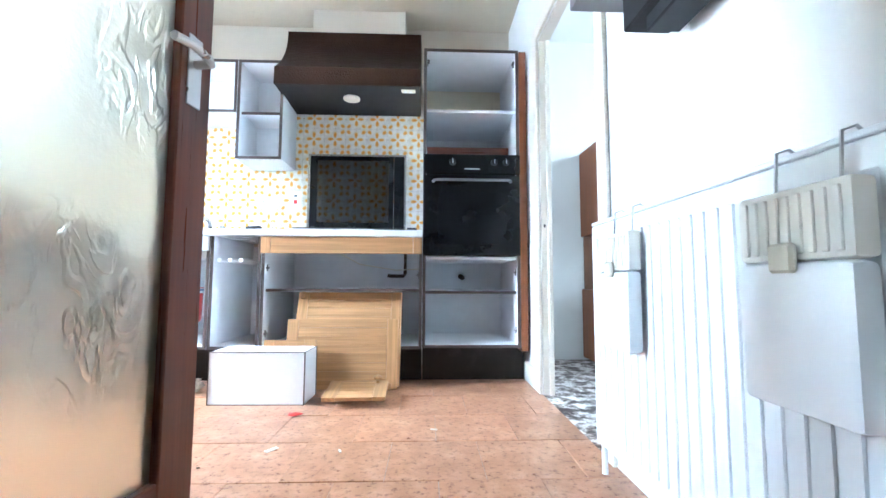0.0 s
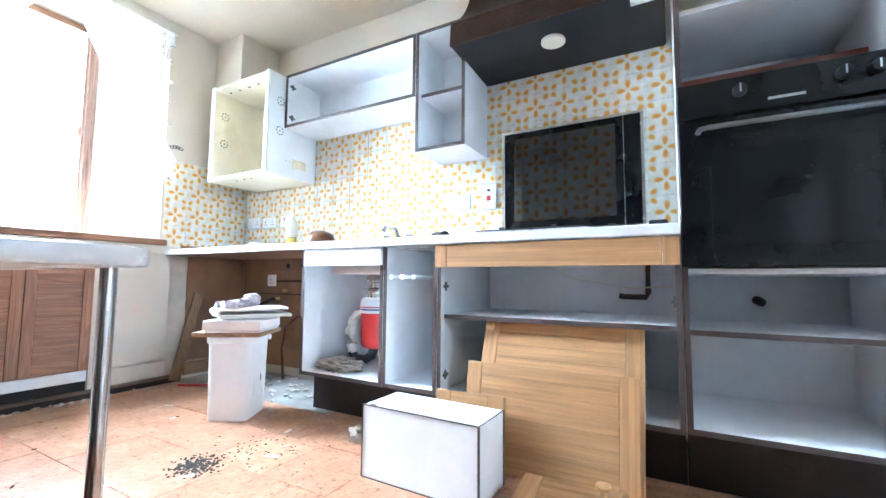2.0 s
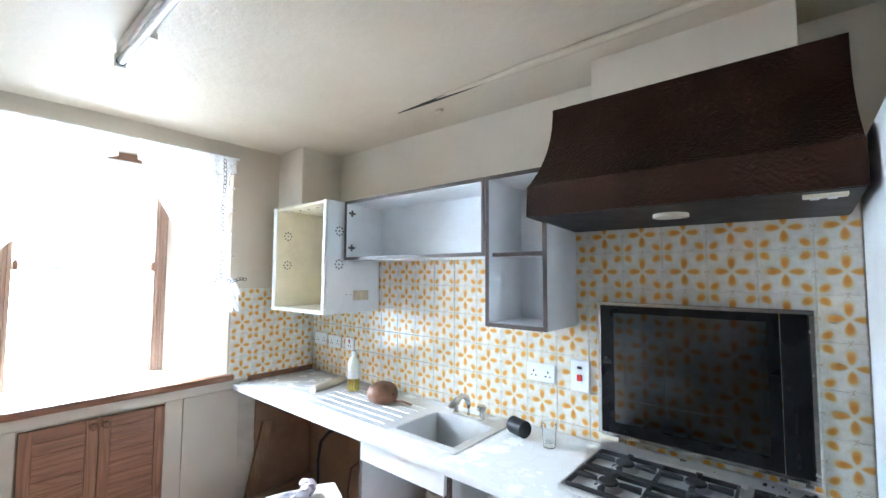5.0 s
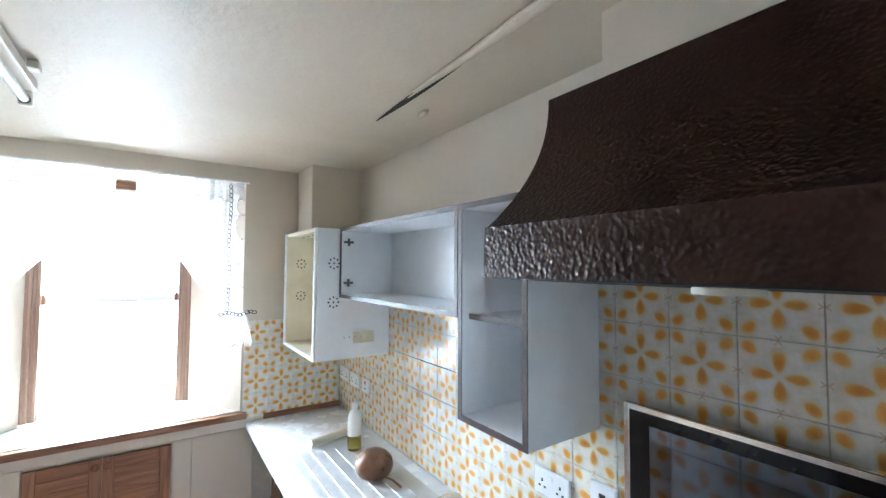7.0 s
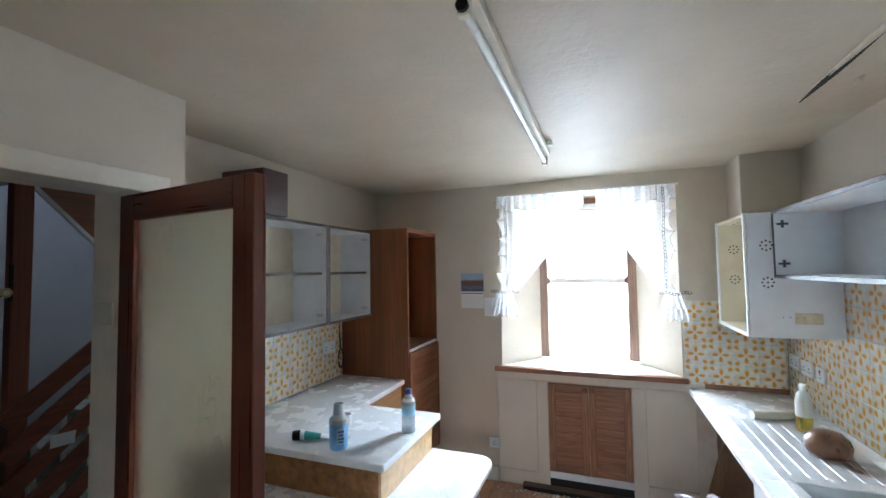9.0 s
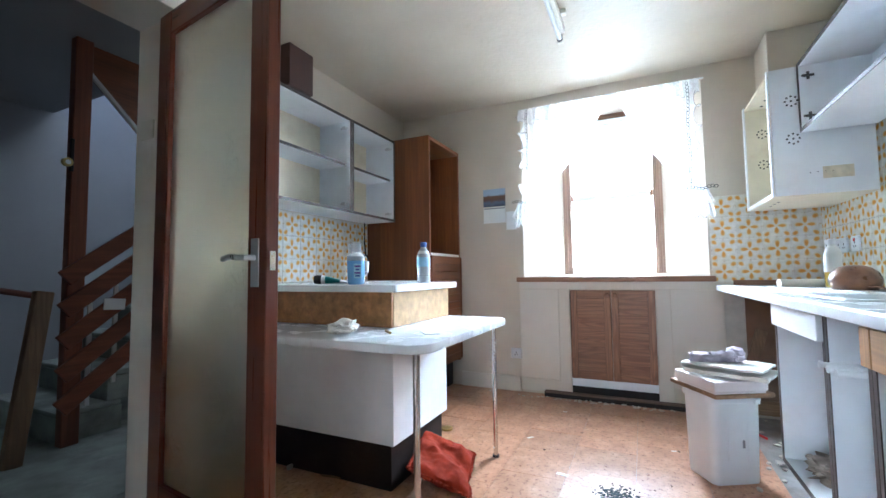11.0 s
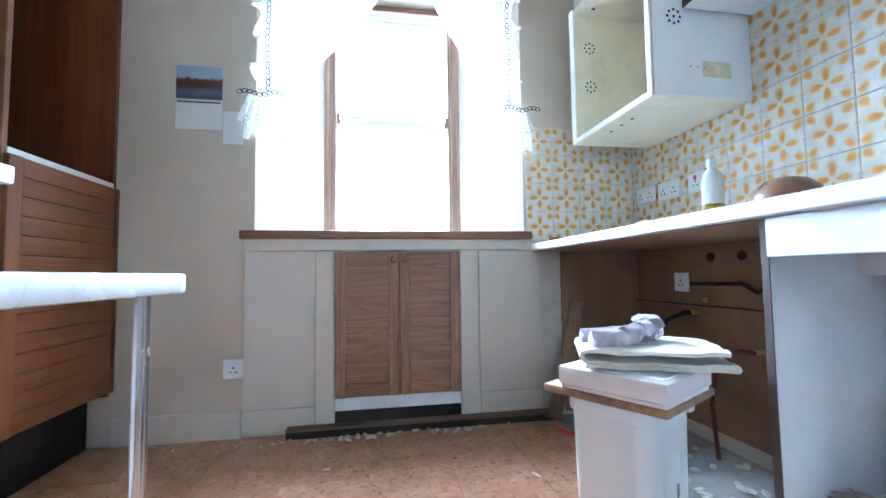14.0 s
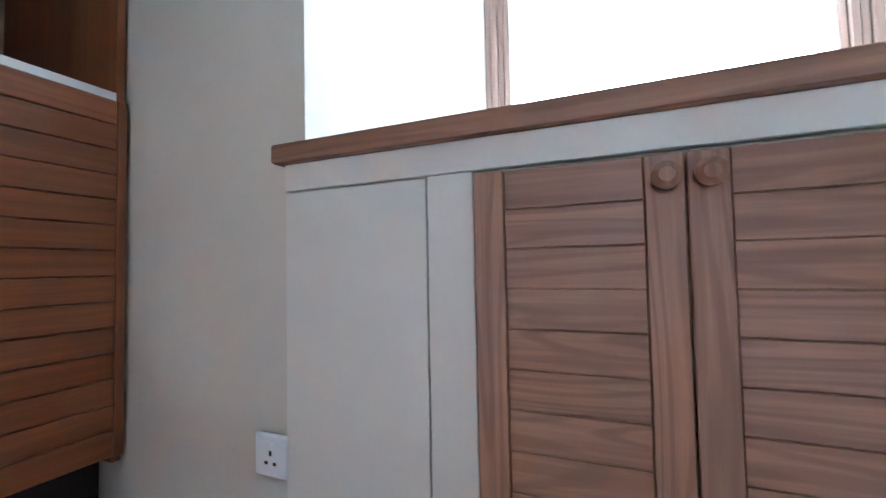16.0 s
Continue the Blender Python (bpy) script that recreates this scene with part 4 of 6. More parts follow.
for k in range(4):
    kn = part("hob_knob", lathe([(0.019, 0), (0.019, 0.012), (0.015, 0.022), (0.004, 0.023)], 0.25, 2.84 + 0.065 * k, 0.898, 16), BLACKMATT, hob)
    part("knob_mark", boxm(0.249, 0.251, 2.842 + 0.065 * k, 2.854 + 0.065 * k, 0.9205, 0.922, 0), PLASTIC, kn)
part("back_strip", boxm(-0.325, 0.36, 3.131, 3.144, 0.8805, 0.925, 0.002), STEEL, hob, "bright steel strip behind the burners")
lid = thing("glass_splashback", "raised smoked-glass hob cover in a steel frame", "splashback", (0, 3.15, 0.905))
part("lid_glass", boxm(-0.32, 0.27, 3.150, 3.156, 0.955, 1.475, 0), DARKPANE, lid)
part("lid_border", join(boxm(-0.322, -0.27, 3.1485, 3.1498, 0.955, 1.475, 0), boxm(0.235, 0.27, 3.1485, 3.1498, 0.955, 1.475, 0), boxm(-0.27, 0.235, 3.1485, 3.1498, 0.955, 1.0, 0), boxm(-0.27, 0.235, 3.1485, 3.1498, 1.445, 1.475, 0)), BLACK, lid)
part("lid_frame", join(boxm(-0.338, -0.322, 3.145, 3.165, 0.945, 1.49), boxm(-0.322, 0.36, 3.145, 3.165, 1.475, 1.49), boxm(-0.322, 0.36, 3.145, 3.165, 0.94, 0.955)), CHROME, lid)
part("lid_side", boxm(0.272, 0.345, 3.140, 3.165, 0.955, 1.475, 0.003), BLACK, lid)
part("lid_edge", boxm(0.345, 0.36, 3.142, 3.165, 0.955, 1.475), CHROME, lid)
part("lid_handle", tube([(0.305, 3.138, 0.99), (0.305, 3.125, 1.0), (0.305, 3.125, 1.16), (0.305, 3.14, 1.17)], 0.007, 8), BLACK, lid)
for x in (-0.245, 0.265, 0.33):
    part("lid_hinge", boxm(x - 0.012, x + 0.012, 3.145, 3.165, 0.895, 0.942), CHROME, lid)


# cooker hood
def hood_profile(n=14):
    pts = [(2.762, 1.822), (2.772, 1.937)]
    for k in range(1, n + 1):
        t = k / n
        pts.append((2.772 + 0.225 * (1 - (1 - t) ** 2.1), 1.937 + 0.37 * t))
    return pts


def hood_shell():
    bm = bmesh.new()
    pr = hood_profile()
    pr = pr[1:] + [(3.19, pr[-1][1]), (3.19, 1.80), (2.78, 1.822)]
    a = [bm.verts.new((-0.457, y, z)) for y, z in pr]
    b = [bm.verts.new((0.462, y, z)) for y, z in pr]
    for i in range(len(pr) - 1):
        bm.faces.new((a[i], b[i], b[i + 1], a[i + 1]))
    bm.faces.new(a)
    bm.faces.new(b[::-1])
    bmesh.ops.recalc_face_normals(bm, faces=bm.faces[:])
    return bm


hd = thing("cooker_hood", "dark hammered-copper cooker hood above the hob", "cooker hood", (0, 3.0, 1.80))
part("canopy", hood_shell(), hammered_material("dull_hammered_copper", 0.45, 0.45, 0.18), hd)
part("fascia", moved(prism([(-1.820, 2.762), (-1.820, 2.779), (-1.936, 2.784), (-1.939, 2.770)], -0.459, 0.464), Matrix(((0, 0, 1, 0), (0, 1, 0, 0), (-1, 0, 0, 0), (0, 0, 0, 1)))), HAMMER, hd, "shiny hammered lower band")
part("underside", moved(boxm(-0.452, 0.457, 0, 0.425, -0.004, 0.0, 0), pose(0, 2.766, 1.821, -2.95, 0, 0)), BLACKMATT, hd, "black underside plate")
part("light_lens", lathe([(0.055, 0), (0.055, 0.012), (0.045, 0.014)], 0.0, 2.93, 1.798, 24), OLDPLASTIC, hd, "round cream lamp lens")
sp = part("switch_panel", boxm(0.34, 0.43, 2.80, 2.835, 1.806, 1.818, 0.002), OLDPLASTIC, hd)
for k in range(2):
    part("switch_button", boxm(0.355 + 0.035 * k, 0.375 + 0.035 * k, 2.808, 2.827, 1.802, 1.807), PLASTIC, sp)

# waste disposal unit under the sink
wd = thing("waste_disposal", "red and white waste disposal unit under the sink", "waste disposal", (-1.0, 2.92, 0.30))
part("motor", lathe([(0.060, 0), (0.072, 0.012), (0.078, 0.03), (0.080, 0.19)], -1.0, 2.92, 0.315, 32), RED, wd)
part("chamber", lathe([(0.081, 0.19), (0.083, 0.20), (0.083, 0.245), (0.074, 0.268), (0.05, 0.275)], -1.0, 2.92, 0.315, 32), PLASTIC, wd)
part("blue_stripe", lathe([(0.0836, 0.206), (0.0836, 0.214)], -1.0, 2.92, 0.315, 32), BLUE, wd)
part("red_stripe", lathe([(0.0836, 0.220), (0.0836, 0.226)], -1.0, 2.92, 0.315, 32), RED, wd)
part("collar", lathe([(0.045, 0.272), (0.045, 0.29), (0.060, 0.294), (0.062, 0.31), (0.056, 0.322), (0.046, 0.328), (0.046, 0.355), (0.058, 0.36), (0.058, 0.372), (0.04, 0.40)], -1.0, 2.92, 0.315, 28), CHROME, wd)
for k in range(3):
    part("clamp_lug", moved(boxm(0.052, 0.072, -0.008, 0.008, 0.298, 0.325, 0.003), pose(-1.0, 2.92, 0.315, 0, 0, 120 * k + 200)), CHROME, wd)
part("waste_pipe", tube([(-1.07, 2.90, 0.50), (-1.11, 2.89, 0.495), (-1.135, 2.885, 0.46), (-1.14, 2.88, 0.40), (-1.14, 2.88, 0.33), (-1.12, 2.88, 0.28)], 0.022, 14), PLASTIC, wd)
part("pipe_collar", lathe([(0.027, 0), (0.029, 0.005), (0.029, 0.03), (0.027, 0.035)], -1.14, 2.88, 0.385, 16), PLASTIC, wd)
part("trap", tube([(-1.13, 2.88, 0.29), (-1.11, 2.89, 0.25), (-1.06, 2.91, 0.243), (-1.02, 2.92, 0.27), (-1.0, 2.92, 0.317)], 0.026, 12), BLACKMATT, wd)
part("hose_loop", tube([(-1.06, 2.86, 0.50), (-1.10, 2.83, 0.46), (-1.105, 2.82, 0.40), (-1.08, 2.83, 0.35), (-1.06, 2.85, 0.34)], 0.006, 8), OLDPLASTIC, wd)
solo("rag", blob(-1.09, 2.76, 0.238, 0.12, 0.085, 0.035, 3, 0.6, 7, 4), RAG, "crumpled dirty rag in the sink unit", "rag", (-1.09, 2.76, 0.213))


# ---- loose fronts on the floor ----
def panel_front(label, w, h, m, knob=None, group="loose cabinet doors"):
    """A beech door of boards between stiles, lying in its own plane."""
    d = thing("cabinet_door", label, "cabinet door", m=m, group=group)
    s = 0.06
    part("stile", boxm(0, s, -0.02, 0, 0, h, 0.002), BEECH_Z, d)
    part("stile", boxm(w - s, w, -0.02, 0, 0, h, 0.002), BEECH_Z, d)
    n = max(3, round(h / 0.05))
    for k in range(n):
        part("board", boxm(s + 0.001, w - s - 0.001, -0.019, -0.002, h * k / n + 0.0004, h * (k + 1) / n - 0.0004, 0.0018), BEECH_X, d)
    if knob:
        part("knob", moved(lathe([(0.01, 0), (0.01, 0.014), (0.021, 0.022), (0.021, 0.032), (0.01, 0.038)], 0, 0, 0, 16), pose(knob[0], -0.02, knob[1], 90, 0, 0)), BEECH_Z, d)
    return d


panel_front("beech cabinet door with a round knob, leaning", 0.61, 0.54, pose(-0.245, 2.552, 0.004, -20, 0, 0), (0.035, 0.51))
panel_front("wide beech cabinet door leaning on another", 0.61, 0.375, pose(-0.255, 2.52, 0.0, -8.5, 0, 0), (0.56, 0.02))
panel_front("small beech drawer front leaning", 0.27, 0.27, pose(-0.35, 2.455, 0.0, -9, 0, 3))
panel_front("small beech drawer front lying flat on the floor", 0.29, 0.24, pose(0.035, 2.155, 0.034, -85, 0, 2), (0.24, 0.20))
bx = thing("drawer_box", "white drawer box with dark edges on the floor", "drawer", m=pose(-0.515, 2.24, 0, 0, 0, -1.5))
part("front", boxm(0, 0.45, 0, 0.012, 0, 0.245, 0.002), WHITE, bx)
part("side", boxm(0.438, 0.45, 0.013, 0.20, 0, 0.245, 0.001), WHITE, bx)
part("side", boxm(0, 0.012, 0.013, 0.20, 0, 0.245, 0.001), WHITE, bx)
part("back", boxm(0.012, 0.438, 0.188, 0.20, 0, 0.245, 0.001), WHITE, bx)
part("lid", boxm(0.012, 0.438, 0.013, 0.188, 0.215, 0.24, 0.001), WHITE, bx)
part("lip", join(boxm(0.014, 0.436, 0.030, 0.038, 0.2405, 0.2445, 0.001), boxm(0.014, 0.436, 0.046, 0.050, 0.2405, 0.2430, 0.0008)), PLASTIC, bx, "raised white lip")
part("corner_bracket", boxm(0.014, 0.040, 0.018, 0.028, 0.2405, 0.2440, 0.0008), GUNMETAL, bx)
part("edging", join(boxm(0.449, 0.4525, -0.0025, 0.008, 0, 0.2475, 0), boxm(0.0, 0.449, -0.0025, 0.002, -0.0, 0.004, 0), boxm(0.0, 0.449, -0.002, 0.005, 0.2445, 0.2475, 0), boxm(0.449, 0.4525, 0.008, 0.2, 0.2445, 0.2475, 0), boxm(-0.0025, 0.0, -0.0025, 0.008, 0, 0.2475, 0), boxm(0.4495, 0.4525, 0.192, 0.202, 0, 0.2445, 0)), EDGE, bx, "dark brown edging strip")

# tub with scales and cloth
def rounded(x0, x1, y0, y1, r, corners):
    out = []
    for k, (cx, cy, a0) in enumerate(((x0, y0, 180), (x1, y0, 270), (x1, y1, 0), (x0, y1, 90))):
        if k in corners:
            mx, my = (x0 + r if cx == x0 else x1 - r), (y0 + r if cy == y0 else y1 - r)
            out += [(mx + r * math.cos(radians(a0 + 15 * i)), my + r * math.sin(radians(a0 + 15 * i))) for i in range(7)]
        else:
            out.append((cx, cy))
    return out


BX, BY = -1.505, 2.452


def tub_shell():
    """A tapered tub with rounded corners, an inner face and a rolled lip."""
    bm = bmesh.new()
    rings = []
    for k, z, r in ((0.905, 0.0, 0.030), (0.93, 0.006, 0.034), (1.0, 0.36, 0.036), (1.0, 0.368, 0.036), (1.075, 0.372, 0.04), (1.085, 0.385, 0.04), (1.07, 0.402, 0.04), (1.0, 0.402, 0.036), (0.96, 0.36, 0.034), (0.90, 0.012, 0.03)):
        rings.append([bm.verts.new((x * k, y * k, z)) for x, y in rounded(-0.105, 0.105, -0.125, 0.125, r, (0, 1, 2, 3))])
    for a, b in zip(rings, rings[1:]):
        for i in range(len(a)):
            bm.faces.new((a[i], a[(i + 1) % len(a)], b[(i + 1) % len(a)], b[i]))
    bm.faces.new(rings[0][::-1])
    bm.faces.new(rings[-1])
    bmesh.ops.recalc_face_normals(bm, faces=bm.faces[:])
    return bm


bn = thing("white_bin", "tall white plastic tub on the floor", "bin", m=pose(BX, BY, 0, 0, 0, 30))
tub = part("tub", tub_shell(), PLASTIC, bn)
for y in (-0.05, 0.05):
    part("rib", boxm(0.096, 0.1045, y - 0.004, y + 0.004, 0.10, 0.35, 0.002), PLASTIC, tub)
part("latch", boxm(0.098, 0.1045, 0.022, 0.034, 0.165, 0.20, 0.002), plain("grey_plastic", (0.30, 0.30, 0.32), 0.5), bn)
part("lug", boxm(0.108, 0.122, 0.075, 0.105, 0.365, 0.39, 0.003), PLASTIC, bn)
solo("wooden_board", moved(boxm(-0.165, 0.165, -0.145, 0.145, 0, 0.022, 0.006), pose(BX - 0.01, BY, 0.403, 0, 0, 30)), PALEWOOD_Y, "worn wooden board lying on the tub", "board", (BX, BY, 0.403))
sc = thing("kitchen_scale", "flat pinkish white plastic scale on the tub", "scale", m=pose(BX + 0.03, BY - 0.005, 0.4255, 0, 0, 30))
PINKWHITE = plain("pinkish_white_plastic", (0.76, 0.70, 0.69), 0.4, var=0.06)
part("body", boxm(-0.14, 0.14, -0.13, 0.13, 0.012, 0.058, 0.006), PINKWHITE, sc)
part("base", boxm(-0.134, 0.134, -0.124, 0.124, 0.0, 0.0125, 0.003), PINKWHITE, sc)
part("platform", boxm(-0.12, 0.12, -0.11, 0.11, 0.058, 0.061, 0.001), PLASTIC, sc)


def folded(m, half, depth, layers, thick, seed):
    """Cloth folded over itself: a rounded zigzag drawn out across its width, soft and uneven."""
    path = []
    for k in range(layers):
        z, flip = k * thick * 1.15, (1 if k % 2 == 0 else -1)
        path += [(flip * half * (2 * i / 14 - 1) * (1 - 0.03 * k), z) for i in range(15)]
        if k < layers - 1:
            path += [(flip * (half * (1 - 0.03 * k) + 0.55 * thick * math.sin(a)), z + 0.57 * thick * (1 - math.cos(a))) for a in (0.8, 1.57, 2.35)]
    n = len(path) - 1

    def f(u, v):
        i = min(int(u * n), n - 1)
        w = u * n - i
        x, z = path[i][0] * (1 - w) + path[i + 1][0] * w, path[i][1] * (1 - w) + path[i + 1][1] * w
        b = 2 * v - 1
        sag = 0.30 * thick * noise.noise(Vector((x * 9, b * 2.2, seed))) + 0.12 * thick * noise.noise(Vector((x * 30, b * 6, seed)))
        droop = -0.9 * max(0.0, abs(b) - 0.72) * thick - 6.0 * max(0.0, abs(x) - half * 0.8) ** 1.2 * thick
        wide = depth * (1 + 0.06 * noise.noise(Vector((x * 6, 3, seed))))
        return Vector((x + 0.006 * noise.noise(Vector((b * 3, z * 40, seed))), b * wide, z + sag * (1 + z * 12) + droop))
    return moved(sheet(f, n * 2, 26, thick * 0.62), m)


def crumpled_roll(points, r, seed):
    """A loosely rolled towel along a bent line, with folds round it."""
    bm = tube(points, r, 28)
    for v in bm.verts:
        d = noise.noise(v.co * 34 + Vector((seed, 0, 0))) * 0.45 + noise.noise(v.co * 75) * 0.2
        v.co += Vector((noise.noise(v.co * 50 + Vector((0, seed, 0))), noise.noise(v.co * 50 + Vector((5, 0, seed))), d)) * r * 0.55
    return bm


def bend(a, b, c, n=44):
    return [tuple((1 - t) ** 2 * p + 2 * t * (1 - t) * q + t * t * w for p, q, w in zip(a, b, c)) for t in (k / n for k in range(n + 1))]


solo("folded_cloth", folded(pose(BX + 0.02, BY + 0.045, 0.496, 0, 0, 66), 0.165, 0.118, 3, 0.0155, 5.0), CLOTH, "folded off-white padded cloth on the scale", "cloth", (BX, BY, 0.49))
tw = thing("lilac_towel", "rolled lilac grey towel on the cloth", "towel", (BX, BY, 0.534))
part("roll", crumpled_roll(bend((BX + 0.03, BY - 0.12, 0.551), (BX + 0.05, BY - 0.03, 0.559), (BX - 0.02, BY + 0.10, 0.574)), 0.026, 3.0), LILAC, tw)
part("loose_end", crumpled_roll(bend((BX - 0.06, BY - 0.10, 0.549), (BX - 0.04, BY + 0.02, 0.554), (BX + 0.01, BY + 0.08, 0.559)), 0.022, 8.0), LILAC, tw)
part("twist", crumpled_roll(bend((BX - 0.05, BY + 0.06, 0.585), (BX - 0.01, BY + 0.10, 0.596), (BX + 0.02, BY + 0.07, 0.584), 30), 0.020, 12.0), LILAC, tw)

# ---- breakfast bar and table ----
pen = thing("breakfast_bar", "white breakfast bar with a raised wooden upstand", "breakfast bar", (-0.98, 0.6, 0))
part("body", boxm(-1.27, -0.70, 0.07, 1.10, 0.208, 0.698, 0.002), WHITE, pen)
part("plinth", boxm(-1.25, -0.72, 0.07, 1.075, 0.0, 0.206), KICK, pen, "dark brown plinth board")
part("cleat", boxm(-1.25, -0.72, 1.101, 1.118, 0.665, 0.698, 0.003), MAHOG_X, pen)
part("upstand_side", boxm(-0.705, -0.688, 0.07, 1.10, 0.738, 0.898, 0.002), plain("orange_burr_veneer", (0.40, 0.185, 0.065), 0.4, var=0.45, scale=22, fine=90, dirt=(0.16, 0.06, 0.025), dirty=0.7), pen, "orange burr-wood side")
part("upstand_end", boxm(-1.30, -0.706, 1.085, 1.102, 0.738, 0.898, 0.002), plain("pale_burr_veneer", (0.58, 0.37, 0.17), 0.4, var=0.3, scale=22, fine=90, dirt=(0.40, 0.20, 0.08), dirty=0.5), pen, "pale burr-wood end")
part("upstand_core", boxm(-1.30, -0.706, 0.07, 1.084, 0.738, 0.898, 0), TEAK_X, pen)
btop = solo("bar_top", prism([(-1.945, 0.07), (-0.655, 0.07), (-0.655, 1.14), (-1.335, 1.14), (-1.335, 0.62), (-1.945, 0.62)], 0.90, 0.934, 0.004), MARBLE, "white marble-effect laminate top of the breakfast bar", "worktop", (-1.2, 0.5, 0.9))
part("front_edging", join(boxm(-0.6545, -0.652, 0.075, 1.135, 0.903, 0.931, 0.0005), boxm(-1.33, -0.66, 1.1405, 1.143, 0.903, 0.931, 0.0005)), PLASTIC, btop, "white edging strip")


tb = thing("table", "low white laminate table with chrome legs at the bar", "table", (-0.75, 1.2, 0))
part("tabletop", prism(rounded(-1.33, -0.32, 0.50, 1.46, 0.09, (1, 2, 3)), 0.702, 0.736, 0.006), MARBLE, tb)
for x, y in ((-0.385, 1.395), (-1.262, 1.39)):
    lg = part("leg", cyl((x, y, 0.006), (x, y, 0.70), 0.0125, n=16), CHROME, tb)
    part("leg_foot", cyl((x, y, 0.0), (x, y, 0.012), 0.018, n=16), BLACKMATT, lg)
solo("crumpled_tissue", blob(-0.45, 1.02, 0.768, 0.075, 0.05, 0.03, 11, 0.5, 4, 3), CLOTH, "crumpled white cloth on the low table", "cloth", (-0.45, 1.02, 0.737))
solo("biro_lighter", cyl((-0.52, 1.20, 0.743), (-0.58, 1.14, 0.743), 0.006), GOLD, "small yellow pen on the low table", "pen", (-0.55, 1.17, 0.737))
solo("paper_scrap", moved(boxm(-0.05, 0.05, -0.03, 0.03, 0, 0.002, 0), pose(-0.62, 1.33, 0.7365, 0, 0, 40)), PAPER, "paper scrap on the low table", "paper", (-0.62, 1.33, 0.7365))

btl = thing("water_bottle", "half-full clear water bottle with a blue cap", "bottle", (-1.03, 1.085, 0.934))
part("bottle_body", lathe([(0.031, 0), (0.035, 0.006), (0.035, 0.03), (0.033, 0.036), (0.035, 0.042), (0.033, 0.05), (0.035, 0.058), (0.035, 0.145), (0.025, 0.17), (0.014, 0.188), (0.014, 0.194)], -1.03, 1.085, 0.934, 24), CLEARSHELL, btl)
part("neck_band", lathe([(0.0345, 0.146), (0.026, 0.168), (0.016, 0.184)], -1.03, 1.085, 0.934, 24), MILKY, btl, "white shoulder of the label")
part("label", lathe([(0.0356, 0.085), (0.0356, 0.135)], -1.03, 1.085, 0.934, 24), SKYBLUE, btl)
part("cap", lathe([(0.017, 0.19), (0.017, 0.212), (0.013, 0.216)], -1.03, 1.085, 0.934, 20), BLUE, btl)
mw = thing("mouthwash_bottle", "clear shaped bottle of blue mouthwash with a clear cup", "bottle", (-0.745, 0.86, 0.934))
part("bottle_body", lathe([(0.036, 0), (0.040, 0.006), (0.041, 0.02), (0.044, 0.115)], -0.745, 0.86, 0.934, 28), AQUA, mw, "blue liquid in the lower part")
part("shoulder", lathe([(0.044, 0.116), (0.0455, 0.128), (0.043, 0.138), (0.028, 0.150), (0.024, 0.156)], -0.745, 0.86, 0.934, 28), CLEARSHELL, mw)
part("cup_lid", lathe([(0.026, 0.157), (0.024, 0.185), (0.022, 0.205), (0.020, 0.205), (0.021, 0.160)], -0.745, 0.86, 0.934, 24), CLEARSHELL, mw)
PURPLE = plain("purple_print", (0.12, 0.05, 0.28), 0.5)
lb = part("label", moved(boxm(-0.018, 0.018, -0.002, 0.002, 0.03, 0.10, 0.0008), pose(-0.7155, 0.8905, 0.934, 0, 0, 135)), SKYBLUE, mw)
for k, (w, z) in enumerate(((0.014, 0.088), (0.009, 0.072), (0.014, 0.056), (0.011, 0.042))):
    part("print_bar", moved(boxm(-w, w, -0.0032, -0.0021, z - 0.004, z + 0.004, 0), pose(-0.7155, 0.8905, 0.934, 0, 0, 135)), PURPLE if k % 2 == 0 else BLUE, lb)
bk = thing("metal_beaker", "small steel goblet beside the blue bottle", "goblet", (-0.86, 0.82, 0.934))
part("cup", lathe([(0.012, 0.045), (0.027, 0.06), (0.030, 0.115), (0.028, 0.115), (0.024, 0.062), (0.004, 0.05)], -0.86, 0.82, 0.934, 24), STEEL, bk)
part("foot", lathe([(0.026, 0), (0.027, 0.004), (0.008, 0.010), (0.006, 0.03), (0.012, 0.0449)], -0.86, 0.82, 0.934, 24), STEEL, bk)


def squeezed(u, v):
    """A tube of paste: round at the cap, flat at its crimped end."""
    r = 0.024 - 0.003 * u
    a = 2 * math.pi * v
    return Vector((r * (1 + 0.25 * u) * math.cos(a), -0.08 + 0.17 * u, 0.024 + r * (1 - 0.93 * u) * math.sin(a) - 0.020 * u))


pt = thing("paste_tube", "half-used white and teal tube with a black cap", "tube", m=pose(-0.80, 0.70, 0.934, 0, 0, 28))
part("body", sheet(squeezed, 24, 20), PLASTIC, pt)
part("band", sheet(lambda u, v: (squeezed(0.12 + 0.45 * u, v) - Vector((0, 0, 0.02))) * 1.012 + Vector((0, 0, 0.0203)), 10, 20), plain("teal_print", (0.03, 0.25, 0.24), 0.4), pt, "teal printed band")
part("cap", moved(lathe([(0.023, 0), (0.024, 0.004), (0.022, 0.035), (0.018, 0.038)], 0, 0, 0, 20), pose(0, -0.081, 0.0245, 90, 0, 0)), BLACKMATT, pt, "black flip cap")
